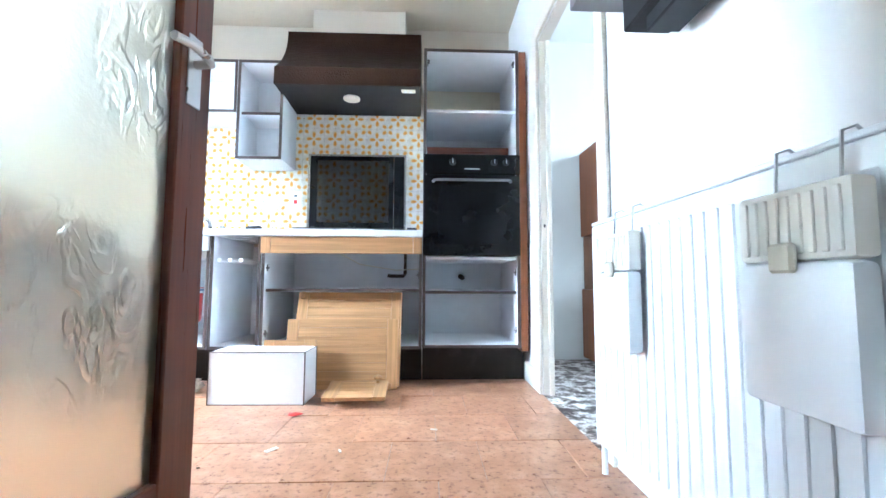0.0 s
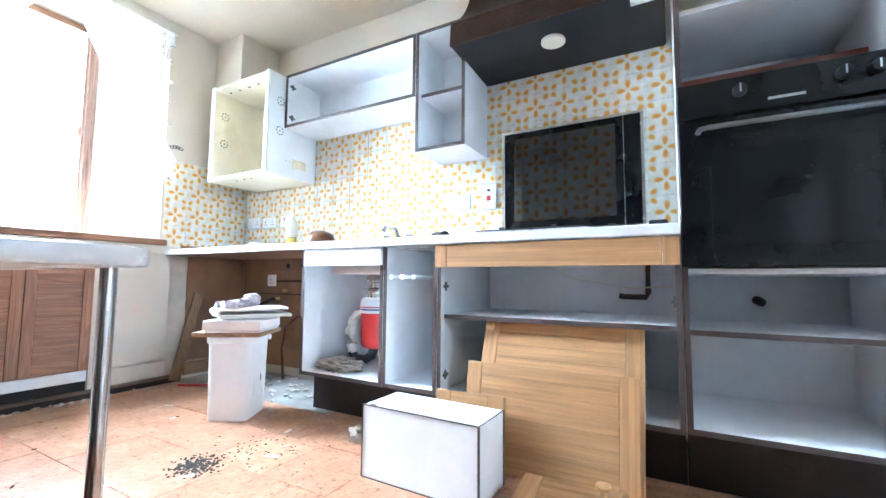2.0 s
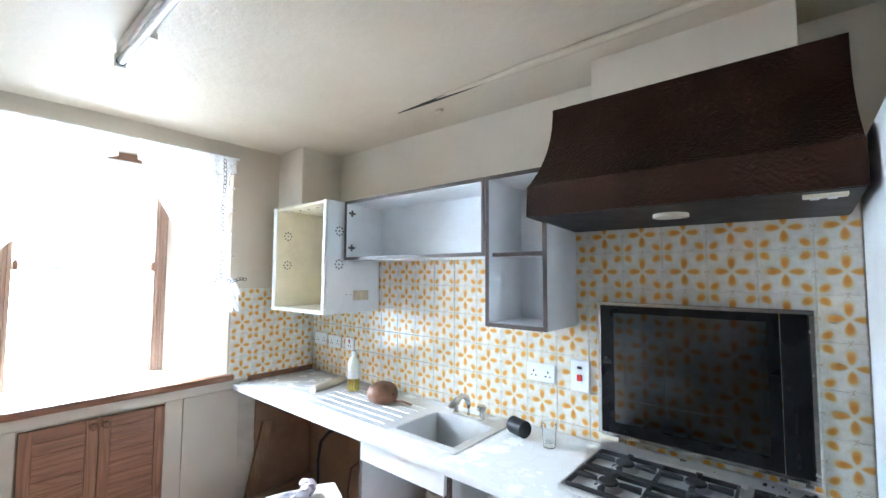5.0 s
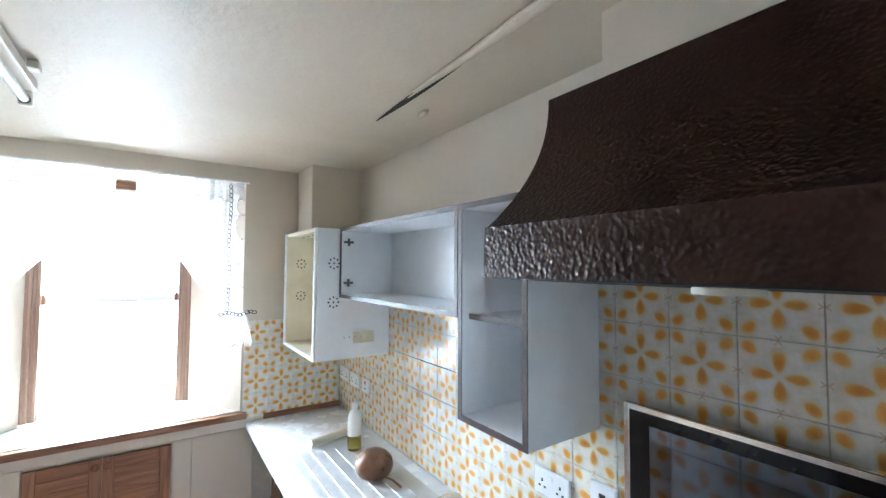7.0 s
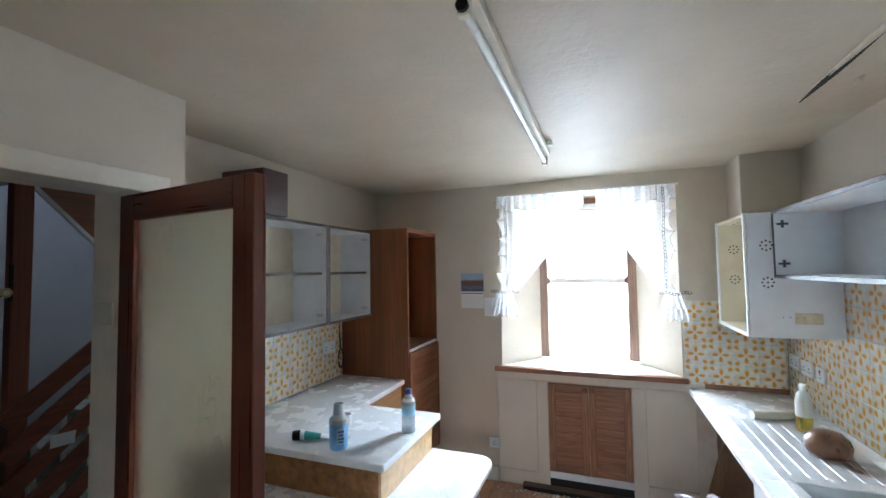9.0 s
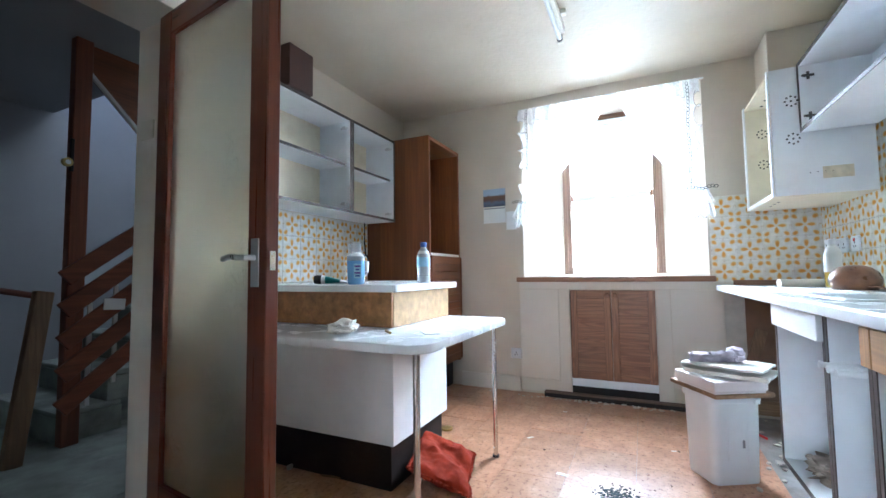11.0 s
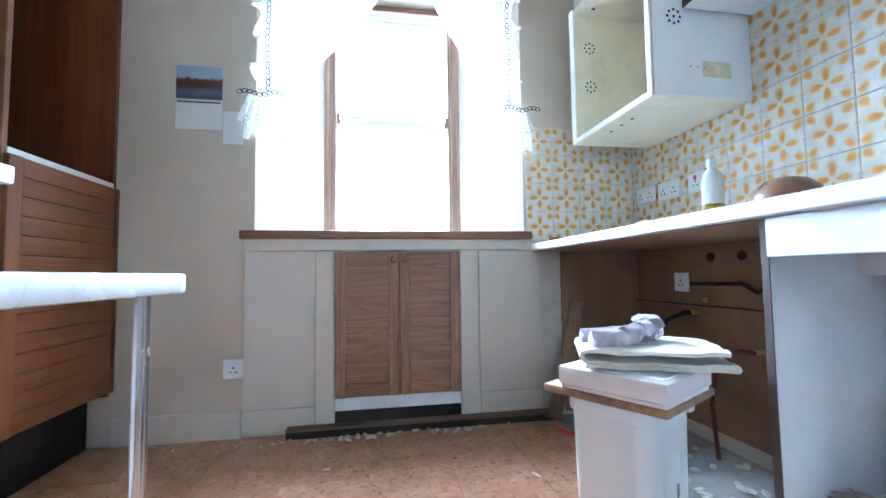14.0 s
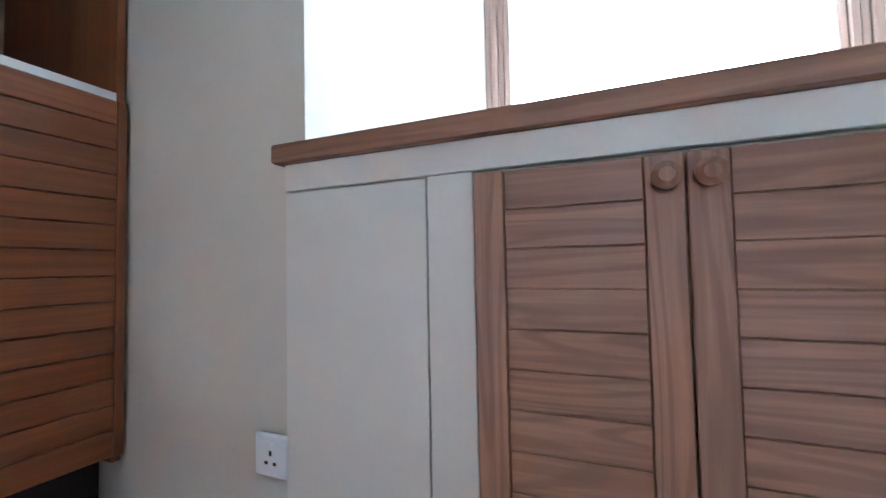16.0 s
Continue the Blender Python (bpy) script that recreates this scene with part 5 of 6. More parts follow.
def pillow(side):
    def f(u, v):
        a, b = 2 * u - 1, 2 * v - 1
        puff = max(0.0, (1 - a ** 4) * (1 - b ** 4)) ** 0.55
        fold = 0.020 * math.sin(a * 5.5 + b * 3.0) * (1 - a * a) + 0.016 * noise.noise(Vector((a * 3.0, b * 3.0, 2.0))) + 0.007 * noise.noise(Vector((a * 9, b * 7, 5)))
        ka, kb = 1 - 0.07 * (1 - b * b), 1 - 0.07 * (1 - a * a)
        bend_up = 0.05 * a * a + 0.03 * max(0.0, b) ** 2
        return Vector((a * 0.205 * ka, side * 0.050 * puff * (1 + 4 * fold) + fold * 0.7 + bend_up * 0.3, b * 0.165 * kb))
    return sheet(f, 44, 38)


def pucker(a0, b0, a1, b1):
    """The gathered seam between two corners."""
    pts = []
    for k in range(61):
        t = k / 60
        a, b = a0 + (a1 - a0) * t, b0 + (b1 - b0) * t
        w = 0.006 * (k % 2) + 0.003 * math.sin(k * 1.3)
        pts.append((a * 0.205 * (1 - 0.07 * (1 - b * b)) + w * (abs(a) == 1) * a, 0.020 * math.sin(a * 5.5 + b * 3.0) * (1 - a * a) * 0.7 + 0.015 * a * a + 0.009 * max(0.0, b) ** 2, b * 0.165 * (1 - 0.07 * (1 - a * a)) + w * (abs(b) == 1) * b))
    return tube(pts, 0.0075, 6)


cu = thing("velvet_cushion", "rust-red velvet cushion slumped on the floor", "cushion", m=pose(-0.945, 1.225, 0.062, 68, 6, 18) @ Matrix.Scale(0.9, 4))
part("cover", join(pillow(1), pillow(-1)), VELVET, cu)
for corners in ((-1, -1, 1, -1), (1, -1, 1, 1), (1, 1, -1, 1), (-1, 1, -1, -1)):
    part("gathered_edge", pucker(*corners), VELVET, cu)
solo("jar_lid", lathe([(0.035, 0), (0.037, 0.012), (0.03, 0.014)], -1.515, 0.985, 0, 20), GOLD, "brass jar lid on the floor", "lid", (-1.515, 0.985, 0))

# ---- recess cabinets ----
def recess_cabinet(x0, x1):
    c = thing("wall_cabinet", "open white wall cabinet with one shelf, doors missing", "cabinet", ((x0 + x1) / 2, 0.2, 1.405), "wall units")
    z0, z1, y0, y1, th = 1.405, 2.065, 0.065, 0.345, 0.018
    for a in (x0, x1 - th):
        part("side_panel", boxm(a, a + th, y0, y1 - 0.003, z0, z1), WHITE, c)
    part("bottom_panel", boxm(x0 + th, x1 - th, y0, y1 - 0.003, z0, z0 + th), WHITE, c)
    part("top_panel", boxm(x0 + th, x1 - th, y0, y1 - 0.003, z1 - th, z1), WHITE, c)
    part("back_panel", boxm(x0 + th, x1 - th, y0 + 0.002, y0 + 0.008, z0 + th, z1 - th, 0), CREAMLAM, c, "yellowed back panel")
    sh = part("shelf", boxm(x0 + th, x1 - th, y0 + 0.01, y1 - 0.04, 1.735, 1.751), WHITE, c)
    part("shelf_edge", boxm(x0 + th, x1 - th, y1 - 0.0398, y1 - 0.036, 1.734, 1.752, 0), EDGE, sh)
    part("front_edging", join(boxm(x0, x0 + th, y1 - 0.003, y1, z0, z1, 0), boxm(x1 - th, x1, y1 - 0.003, y1, z0, z1, 0), boxm(x0 + th, x1 - th, y1 - 0.003, y1, z0, z0 + th, 0), boxm(x0 + th, x1 - th, y1 - 0.003, y1, z1 - th, z1, 0)), EDGE, c, "dark brown edging strip")
    for z in (1.47, 2.0):
        part("hinge", join(boxm(x0 + th, x0 + th + 0.02, y1 - 0.06, y1 - 0.03, z - 0.01, z + 0.01, 0.001), boxm(x0 + th, x0 + th + 0.008, y1 - 0.08, y1 - 0.02, z - 0.006, z + 0.006, 0.001)), STEEL, c)


for x0, x1 in ((-1.94, -1.385), (-1.38, -0.385)):
    recess_cabinet(x0, x1)
solo("top_box", boxm(-0.98, -0.79, 0.065, 0.36, 2.07, 2.32, 0.003), plain("dark_stained_wood", (0.065, 0.027, 0.02), 0.4, var=0.3), "dark red-brown wooden box on the wall cabinets", "box", (-0.85, 0.2, 2.07))
fh = thing("fridge_housing", "tall orange teak fridge housing, upper part empty", "cabinet", (-2.24, 0.35, 0))
part("side_panel", boxm(-1.972, -1.95, 0.065, 0.65, 0.22, 2.08), TEAK_Z, fh)
part("side_panel", boxm(-2.545, -2.523, 0.065, 0.65, 0.22, 2.08), TEAK_Z, fh)
part("top_panel", boxm(-2.523, -1.972, 0.065, 0.65, 2.05, 2.08), TEAK_X, fh)
part("back_panel", boxm(-2.523, -1.972, 0.066, 0.075, 0.22, 2.05, 0), HARDBOARD, fh)
part("middle_shelf", boxm(-2.523, -1.972, 0.075, 0.645, 1.13, 1.15), HARDBOARD, fh)
part("shelf_edge", boxm(-2.523, -1.972, 0.645, 0.652, 1.128, 1.15), WHITE, fh)
ld = part("lower_door", join(boxm(-2.54, -2.518, 0.651, 0.669, 0.24, 1.125, 0.002), boxm(-2.015, -1.955, 0.651, 0.669, 0.24, 1.125, 0.002)), TEAK_Z, fh)
for k in range(14):
    part("board", boxm(-2.517, -2.016, 0.651, 0.666, 0.24 + 0.8849 * k / 14 + 0.001, 0.24 + 0.8849 * (k + 1) / 14 - 0.001, 0.002), TEAK_X, ld)
part("plinth", boxm(-2.54, -1.96, 0.55, 0.57, 0.0, 0.219), KICK, fh)
bu = thing("drawer_unit", "white base unit with an orange beech drawer", "cabinet", (-1.63, 0.33, 0))
part("body", boxm(-1.94, -1.30, 0.07, 0.58, 0.15, 0.898), WHITE, bu)
part("drawer_front", boxm(-1.935, -1.305, 0.581, 0.598, 0.74, 0.885, 0.002), BEECH_X, bu)
part("door", boxm(-1.935, -1.305, 0.581, 0.598, 0.16, 0.735, 0.002), BEECH_X, bu)
part("knob", moved(lathe([(0.01, 0), (0.01, 0.014), (0.02, 0.022), (0.02, 0.032), (0.01, 0.038)], 0, 0, 0, 16), pose(-1.62, 0.598, 0.82, -90, 0, 0)), BEECH_Z, bu)
part("plinth", boxm(-1.94, -1.30, 0.50, 0.52, 0.0, 0.149), KICK, bu)
solo("cable_loop", tube([(-1.90 + 0.03 * math.sin(t * 0.5), 0.085 + 0.004 * t / 13, 1.07 + 0.075 * math.cos(t * 0.5)) for t in range(14)] + [(-1.89, 0.08, 1.25), (-1.89, 0.08, 1.41)], 0.006, 6), BLACKMATT, "black cable hanging in a loop", "cable", (-1.9, 0.085, 1.0))

# ---- the glazed door ----
dm = pose(-0.092, 0.383, 0.006, 0, 0, 82.5)
door = tagged(new("door_1"), "open red-brown glazed door with patterned glass", "door", kind="structure")
door.matrix_world = dm
LOCAL.add(door.name)
W, HT = 0.735, 2.04
part("stile", boxm(0, 0.095, -0.022, 0.022, 0, HT, 0.003), MAHOG_Z, door)
part("stile", boxm(W - 0.095, W, -0.022, 0.022, 0, HT, 0.003), MAHOG_Z, door)
part("top_rail", boxm(0.0955, W - 0.0955, -0.022, 0.022, HT - 0.095, HT, 0.003), MAHOG_X, door)
part("bottom_rail", boxm(0.0955, W - 0.0955, -0.022, 0.022, 0, 0.20, 0.003), MAHOG_X, door)
part("glass", boxm(0.09, W - 0.09, -0.004, 0.004, 0.195, HT - 0.09, 0), OBSCURE, door, "patterned obscure glass").visible_shadow = False
for s in (-1, 1):
    h = part("handle_plate", boxm(W - 0.075, W - 0.035, 0.023 * s - 0.002, 0.023 * s + 0.002, 0.94, 1.09, 0.001), STEEL, door)
    part("lever", tube([(W - 0.055, 0.024 * s, 1.03), (W - 0.055, 0.06 * s, 1.03), (W - 0.075, 0.068 * s, 1.03), (W - 0.12, 0.066 * s, 1.035), (W - 0.165, 0.062 * s, 1.028)], 0.009, 10), STEEL, h)
part("latch", boxm(W - 0.001, W + 0.002, -0.010, 0.010, 0.99, 1.05, 0), CHROME, door)
setting("door_frame", join(boxm(-0.13, -0.118, 0.152, 0.449, 0, 2.09, 0), boxm(0.848, 0.86, 0.152, 0.449, 0, 2.09, 0), boxm(-0.118, 0.848, 0.152, 0.449, 2.076, 2.089, 0),
                           boxm(-0.20, 0.93, 0.451, 0.466, 2.06, 2.13, 0.003), boxm(0.862, 0.93, 0.451, 0.466, 0, 2.06, 0.003)), GLOSS, "cream gloss door frame and architrave")
setting("pantry_frame", join(boxm(1.102, 1.119, 2.39, 2.46, 0, 1.99, 0.003), boxm(1.102, 1.119, 1.53, 1.60, 0, 1.99, 0.003), boxm(1.102, 1.119, 1.60, 2.39, 1.92, 1.99, 0.003),
                             boxm(1.12, 1.176, 2.375, 2.3895, 0, 1.92, 0), boxm(1.12, 1.176, 1.6005, 1.615, 0, 1.92, 0), boxm(1.12, 1.176, 1.615, 2.375, 1.905, 1.9195, 0),
                             boxm(1.150, 1.174, 2.360, 2.3748, 0, 1.905, 0.002)), GLOSS, "cream gloss frame of the pantry doorway")
solo("striker_plate", boxm(1.132, 1.142, 2.3735, 2.3748, 0.872, 0.888, 0), BLACKMATT, "small dark latch hole in the pantry frame", "latch", (1.137, 2.373, 0.86))
solo("light_switch", moved(boxm(-0.043, 0.043, -0.01, 0, -0.043, 0.043, 0.003), pose(-0.117, 0.24, 1.61, 0, 0, 90)), OLDPLASTIC, "old grey light switch in the door reveal", "switch", (-0.117, 0.24, 1.61))

# ---- radiator wall ----
rad = thing("radiator", "white ribbed panel radiator on the wall", "radiator", (1.06, 1.0, 0.09))
rp = part("panel", boxm(1.045, 1.072, 0.50, 1.515, 0.09, 0.76, 0.004), PLASTIC, rad)
part("top_grille", boxm(1.045, 1.075, 0.50, 1.515, 0.762, 0.772, 0.002), PLASTIC, rad)
for k in range(25):
    part("rib", boxm(1.0405, 1.046, 0.53 + 0.039 * k, 0.552 + 0.039 * k, 0.13, 0.72, 0.0025), PLASTIC, rp)
for y in (0.66, 1.40):
    part("bracket", boxm(1.07, 1.119, y - 0.015, y + 0.015, 0.3, 0.6), PLASTIC, rad)
for y in (0.52, 1.49):
    part("pipe", cyl((1.06, y, 0.0), (1.06, y, 0.10), 0.009), PLASTIC, rad)
for y0 in (0.64, 1.18):
    hm = thing("humidifier", "cream plastic humidifier hung on the radiator", "humidifier", (1.02, y0 + 0.09, 0.40), "radiator humidifiers")
    part("tank", boxm(0.995, 1.035, y0, y0 + 0.18, 0.41, 0.61, 0.012), PLASTIC, hm)
    part("grille", join(boxm(1.0, 1.035, y0, y0 + 0.18, 0.611, 0.71, 0.008), *[boxm(0.997, 1.001, y0 + 0.012 + 0.018 * k, y0 + 0.022 + 0.018 * k, 0.62, 0.70, 0.0015) for k in range(9)]), PALECREAM, hm)
    part("clip", join(boxm(0.985, 0.997, y0 + 0.07, y0 + 0.11, 0.595, 0.635, 0.004)), OLDPLASTIC, hm)
    for d in (0.04, 0.14):
        part("hook", tube([(1.03, y0 + d, 0.70), (1.035, y0 + d, 0.775), (1.055, y0 + d, 0.782), (1.08, y0 + d, 0.76)], 0.0025, 6), STEEL, hm)
br = thing("wall_heater", "black and grey electric unit mounted on the wall", "heater", (1.03, 1.05, 1.22))
part("casing", boxm(0.90, 1.118, 0.42, 1.27, 1.325, 1.46, 0.006), plain("grey_metal_casing", (0.22, 0.22, 0.23), 0.4), br)
part("underside", boxm(1.0, 1.118, 0.52, 1.17, 1.205, 1.324, 0.004), BLACKMATT, br)
part("bracket", boxm(1.02, 1.10, 0.92, 1.10, 1.165, 1.204, 0.004), BLACKMATT, br)
part("dial", cyl((1.05, 1.178, 1.27), (1.05, 1.168, 1.27), 0.016), STEEL, br)
for k in range(8):
    part("slot", boxm(0.912, 0.985, 0.50 + 0.09 * k, 0.545 + 0.09 * k, 1.322, 1.3255, 0), BLACKMATT, br)
part("loose_cable", tube([(1.05, 1.0, 1.21), (1.08, 0.95, 1.15), (1.10, 0.88, 1.14), (1.10, 0.8, 1.21)], 0.005, 6), BLACKMATT, br)

# ---- strip light and ceiling damage ----
sl = thing("strip_light", "bare fluorescent strip light on the ceiling", "ceiling light", (-0.85, 1.72, 2.40))
part("batten", boxm(-1.60, 0.0, 1.72, 1.765, 2.425, 2.462, 0.004), GLOSS, sl)
part("tube", cyl((-1.60, 1.735, 2.395), (-0.02, 1.735, 2.395), 0.014), MILKY, sl)
for x in (-1.615, -0.015):
    part("lamp_holder", boxm(x - 0.008, x + 0.018, 1.718, 1.752, 2.375, 2.428, 0.004), OLDPLASTIC, sl)
    part("tube_end", cyl((x - 0.006, 1.735, 2.395), (x + 0.03, 1.735, 2.395), 0.016), BLACKMATT, sl)
part("fixing", boxm(-1.45, -1.41, 1.77, 1.80, 2.44, 2.465, 0.003), OLDPLASTIC, sl)


def seam(u):
    return Vector((-1.27 + 1.65 * u, 2.855 - 0.02 * u, CEIL - 0.006))


def curl(u, v):
    """Paper curled into a roll that grows along the seam."""
    r = 0.003 + 0.017 * min(1.0, max(0.0, u - 0.08) * 2.4)
    a = 2 * math.pi * v
    return seam(u) + Vector((0, -r * 0.4 + r * math.cos(a), 0.75 * r * math.sin(a) - 0.5 * r))


solo("peeling_paper", sheet(curl, 60, 12), CEILING, "strip of ceiling paper curled along a seam", "ceiling paper", (-0.5, 2.85, 2.44))
solo("torn_seam", sheet(lambda u, v: seam(u * 0.42) + Vector((0, 0.005 + (v - 0.5) * 0.030 * math.sin(math.pi * min(1, u * 0.9 + 0.05)), -0.006)), 24, 3, 0.002), CRUMB_GAP, "dark open seam in the ceiling paper", "crack", (-0.5, 2.85, 2.44))
solo("paper_tear", blob(-1.09, 2.98, CEIL - 0.012, 0.03, 0.012, 0.014, 2, 0.5, 4, 2), CEILING, "small torn flake hanging from the ceiling", "paper flake", (-1.09, 2.98, 2.45))

# ---- worktop clutter ----
dt = thing("detergent_bottle", "milky bottle with yellow liquid by the tiles", "bottle", (-1.78, 2.995, 0.892))
part("bottle_body", lathe([(0.036, 0.075), (0.036, 0.16), (0.028, 0.19), (0.014, 0.205), (0.014, 0.215)], -1.78, 2.995, 0.892, 20), MILKY, dt)
part("liquid", lathe([(0.033, 0), (0.036, 0.006), (0.036, 0.074)], -1.78, 2.995, 0.892, 20), YELLOWLIQ, dt, "yellow lower part")
part("cap", lathe([(0.016, 0.213), (0.016, 0.235), (0.012, 0.24)], -1.78, 2.995, 0.892, 16), PLASTIC, dt)
solo("coconut_shell", join(lathe([(0.072, 0.0), (0.085, 0.018), (0.089, 0.042), (0.080, 0.073), (0.054, 0.097), (0.024, 0.106), (0.003, 0.108)], -1.49, 2.972, 0.8905, 32), tube([(-1.415, 2.985, 0.90), (-1.36, 3.0, 0.905), (-1.30, 3.01, 0.896)], 0.005, 8)), COCO, "polished brown coconut shell ladle upside down on the drainer", "coconut", (-1.49, 2.985, 0.892))
solo("paper_roll", tube([(-1.935, 2.81, 0.905), (-2.02, 3.10, 0.905)], 0.024, 20), OLDPLASTIC, "grey cardboard tube on the worktop", "tube", (-2.0, 2.9, 0.881))
solo("plug_hose", join(cyl((-0.70, 3.06, 0.918), (-0.62, 3.03, 0.918), 0.037, n=24)), BLACKMATT, "black rubber plug lying on the worktop", "plug", (-0.66, 3.05, 0.881))
solo("drinking_glass", lathe([(0.026, 0), (0.032, 0.10), (0.030, 0.10), (0.024, 0.006)], -0.50, 3.02, 0.8805, 20), CLEAR, "clear drinking glass on the worktop", "glass", (-0.5, 3.02, 0.8805))
solo("black_holder", boxm(0.39, 0.45, 2.68, 2.78, 0.881, 0.905, 0.006), BLACKMATT, "small black plastic holder on the worktop", "holder", (0.42, 2.73, 0.881))
solo("pipe_under_worktop", tube([(-2.11, 3.185, 0.54), (-2.13, 3.15, 0.545), (-2.19, 3.11, 0.51), (-2.25, 3.09, 0.44), (-2.28, 3.09, 0.30), (-2.28, 3.1, 0.0)], 0.011, 8), BLACKMATT, "black hose under the worktop", "hose", (-2.2, 3.1, 0))
solo("red_hose", tube([(-1.80, 3.185, 0.42), (-1.83, 3.12, 0.43), (-1.90, 3.08, 0.36), (-1.93, 3.08, 0.20), (-1.93, 3.1, 0.0)], 0.009, 8), plain("dull_red_rubber", (0.09, 0.014, 0.010), 0.5), "dull red rubber hose under the worktop", "hose", (-1.85, 3.1, 0))
for x, z in ((-2.11, 0.545), (-1.80, 0.425), (-2.03, 0.605)):
    solo("pipe_elbow", join(cyl((x, 3.194, z), (x, 3.165, z), 0.011, n=10), cyl((x - 0.012, 3.17, z), (x + 0.012, 3.17, z + 0.004), 0.009, n=8)), GOLD, "small brass pipe elbow on the hardboard", "pipe fitting", (x, 3.18, z), "pipe fittings")
solo("pipe_run", tube([(-2.125, 3.18, 0.672), (-1.86, 3.18, 0.675), (-1.80, 3.178, 0.645), (-1.74, 3.178, 0.67), (-1.60, 3.178, 0.67)], 0.008, 8), RUST, "thin brown pipe on the hardboard", "pipe", (-1.8, 3.18, 0.64))

# ---- hall seen through the doorway ----
setting("hall_floor", boxm(-2.4, 1.6, -2.6, -0.05, -0.06, -0.002, 0), CARPET, "worn grey green hall carpet")
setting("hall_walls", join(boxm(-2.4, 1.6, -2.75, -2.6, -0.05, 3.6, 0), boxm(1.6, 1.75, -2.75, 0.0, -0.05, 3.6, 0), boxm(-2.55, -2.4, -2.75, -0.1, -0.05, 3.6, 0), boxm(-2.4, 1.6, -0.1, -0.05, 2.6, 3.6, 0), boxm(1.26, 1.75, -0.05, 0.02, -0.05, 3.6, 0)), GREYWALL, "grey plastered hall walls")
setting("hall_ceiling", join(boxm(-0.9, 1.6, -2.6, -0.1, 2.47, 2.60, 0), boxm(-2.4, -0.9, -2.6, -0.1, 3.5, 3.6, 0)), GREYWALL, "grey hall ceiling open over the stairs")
setting("stair_soffit", moved(prism([(-0.38, 2.36), (-0.66, 2.08), (-1.15, 1.60), (-1.15, 2.55), (-0.62, 2.66), (-0.52, 2.56)], -0.02, 0.02), Matrix(((1, 0, 0, 0), (0, 0, -1, -1.02), (0, 1, 0, 0), (0, 0, 0, 1)))), TEAK_X, "orange timber panel under the upper stair")
setting("soffit_trim", moved(boxm(0, 1.1, -0.012, 0.012, -0.012, 0.012, 0.002), pose(-0.39, -0.99, 2.335, 0, 44.5, 180)), PAINTWOOD, "white edge strip of the stair panel")
newel = thing("balustrade", "orange-brown stair newel with sloping boards", "balustrade", (-0.34, -0.95, 0))
part("post", boxm(-0.438, -0.348, -1.0, -0.935, 0, 2.465, 0.004), STAIR_Z, newel)
for k in range(5):
    part("sloping_board", moved(boxm(-0.02, 1.3, -0.012, 0.012, -0.050, 0.050, 0.004), pose(-0.345, -0.92, 0.99 - 0.188 * k, 0, -38, 180)), STAIR_X, newel)
for k in range(5):
    part("baluster", boxm(-0.50 - 0.14 * k, -0.475 - 0.14 * k, -0.985, -0.972, 0.2 + 0.11 * k, 0.9 + 0.11 * k), PAINTWOOD, newel)
for k in range(6):
    st = thing("stair_step", "carpeted stair tread in the hall", "step", (-0.6 - 0.24 * k, -1.4, 0.18 * k), "stairs")
    part("riser", boxm(-0.70 - 0.24 * k, -0.37 - 0.24 * k, -1.9, -1.005, 0.19 * k, 0.19 * k + 0.15, 0.004), CARPET, st)
    part("tread", boxm(-0.70 - 0.24 * k, -0.35 - 0.24 * k, -1.9, -1.003, 0.19 * k + 0.151, 0.19 * (k + 1), 0.018), CARPET, st, "worn grey green carpet pad")
solo("mattress_board", moved(boxm(-0.045, 0.045, -0.02, 0.02, 0, 0.92, 0.004), pose(-0.11, -0.86, 0.0, 3, -9, 10)), PALEWOOD, "pale timber post leaning in the hall", "post", (-0.11, -0.86, 0))
dial = thing("barometer", "small round dial hung on the stair post", "dial", (-0.32, -0.915, 1.67))
part("case", cyl((-0.32, -0.934, 1.67), (-0.32, -0.91, 1.67), 0.026, n=24), GOLD, dial)
part("face", cyl((-0.32, -0.9098, 1.67), (-0.32, -0.908, 1.67), 0.014, n=24), PAPER, dial)
part("hanger", boxm(-0.355, -0.335, -0.934, -0.924, 1.62, 1.82, 0.003), KICK, dial)
solo("letter", moved(boxm(-0.06, 0.06, -0.002, 0.002, -0.035, 0.035, 0), pose(-0.585, -0.902, 0.815, 0, -4, 0)), PAPER, "white card tucked in the balustrade", "card", (-0.585, -0.902, 0.815))
solo("bed_rail", tube([(0.6 - 0.14 * k, -1.7, 0.86 + 0.09 * math.sin(k * 0.4)) for k in range(9)], 0.022, 10), MAHOG_X, "curved brown wooden rail in the hall", "rail", (0, -1.7, 0.86))
solo("wall_fitting", lathe([(0.07, 0), (0.08, 0.03), (0.05, 0.07)], -0.12, -2.52, 1.72, 20), EDGE, "dark round fitting on the hall wall", "wall lamp", (-0.12, -2.52, 1.72))

# ---- pantry ----
setting("pantry_floor", boxm(1.12, 3.1, 0.9, 3.5, -0.06, -0.002, 0), LINO, "torn patterned lino, dark and dirty")
setting("pantry_walls", join(boxm(1.175, 3.1, 3.37, 3.5, -0.05, 2.6, 0), boxm(1.175, 3.1, 0.75, 0.9, -0.05, 2.6, 0), boxm(2.97, 3.1, 0.9, 3.37, -0.05, 2.6, 0)), plain("pale_green_paint", (0.74, 0.77, 0.74), 0.6, var=0.05, scale=2), "pale green white pantry walls")
setting("pantry_ceiling", boxm(1.12, 3.1, 0.75, 3.5, 2.5, 2.6, 0), WHITEWALL, "white pantry ceiling")
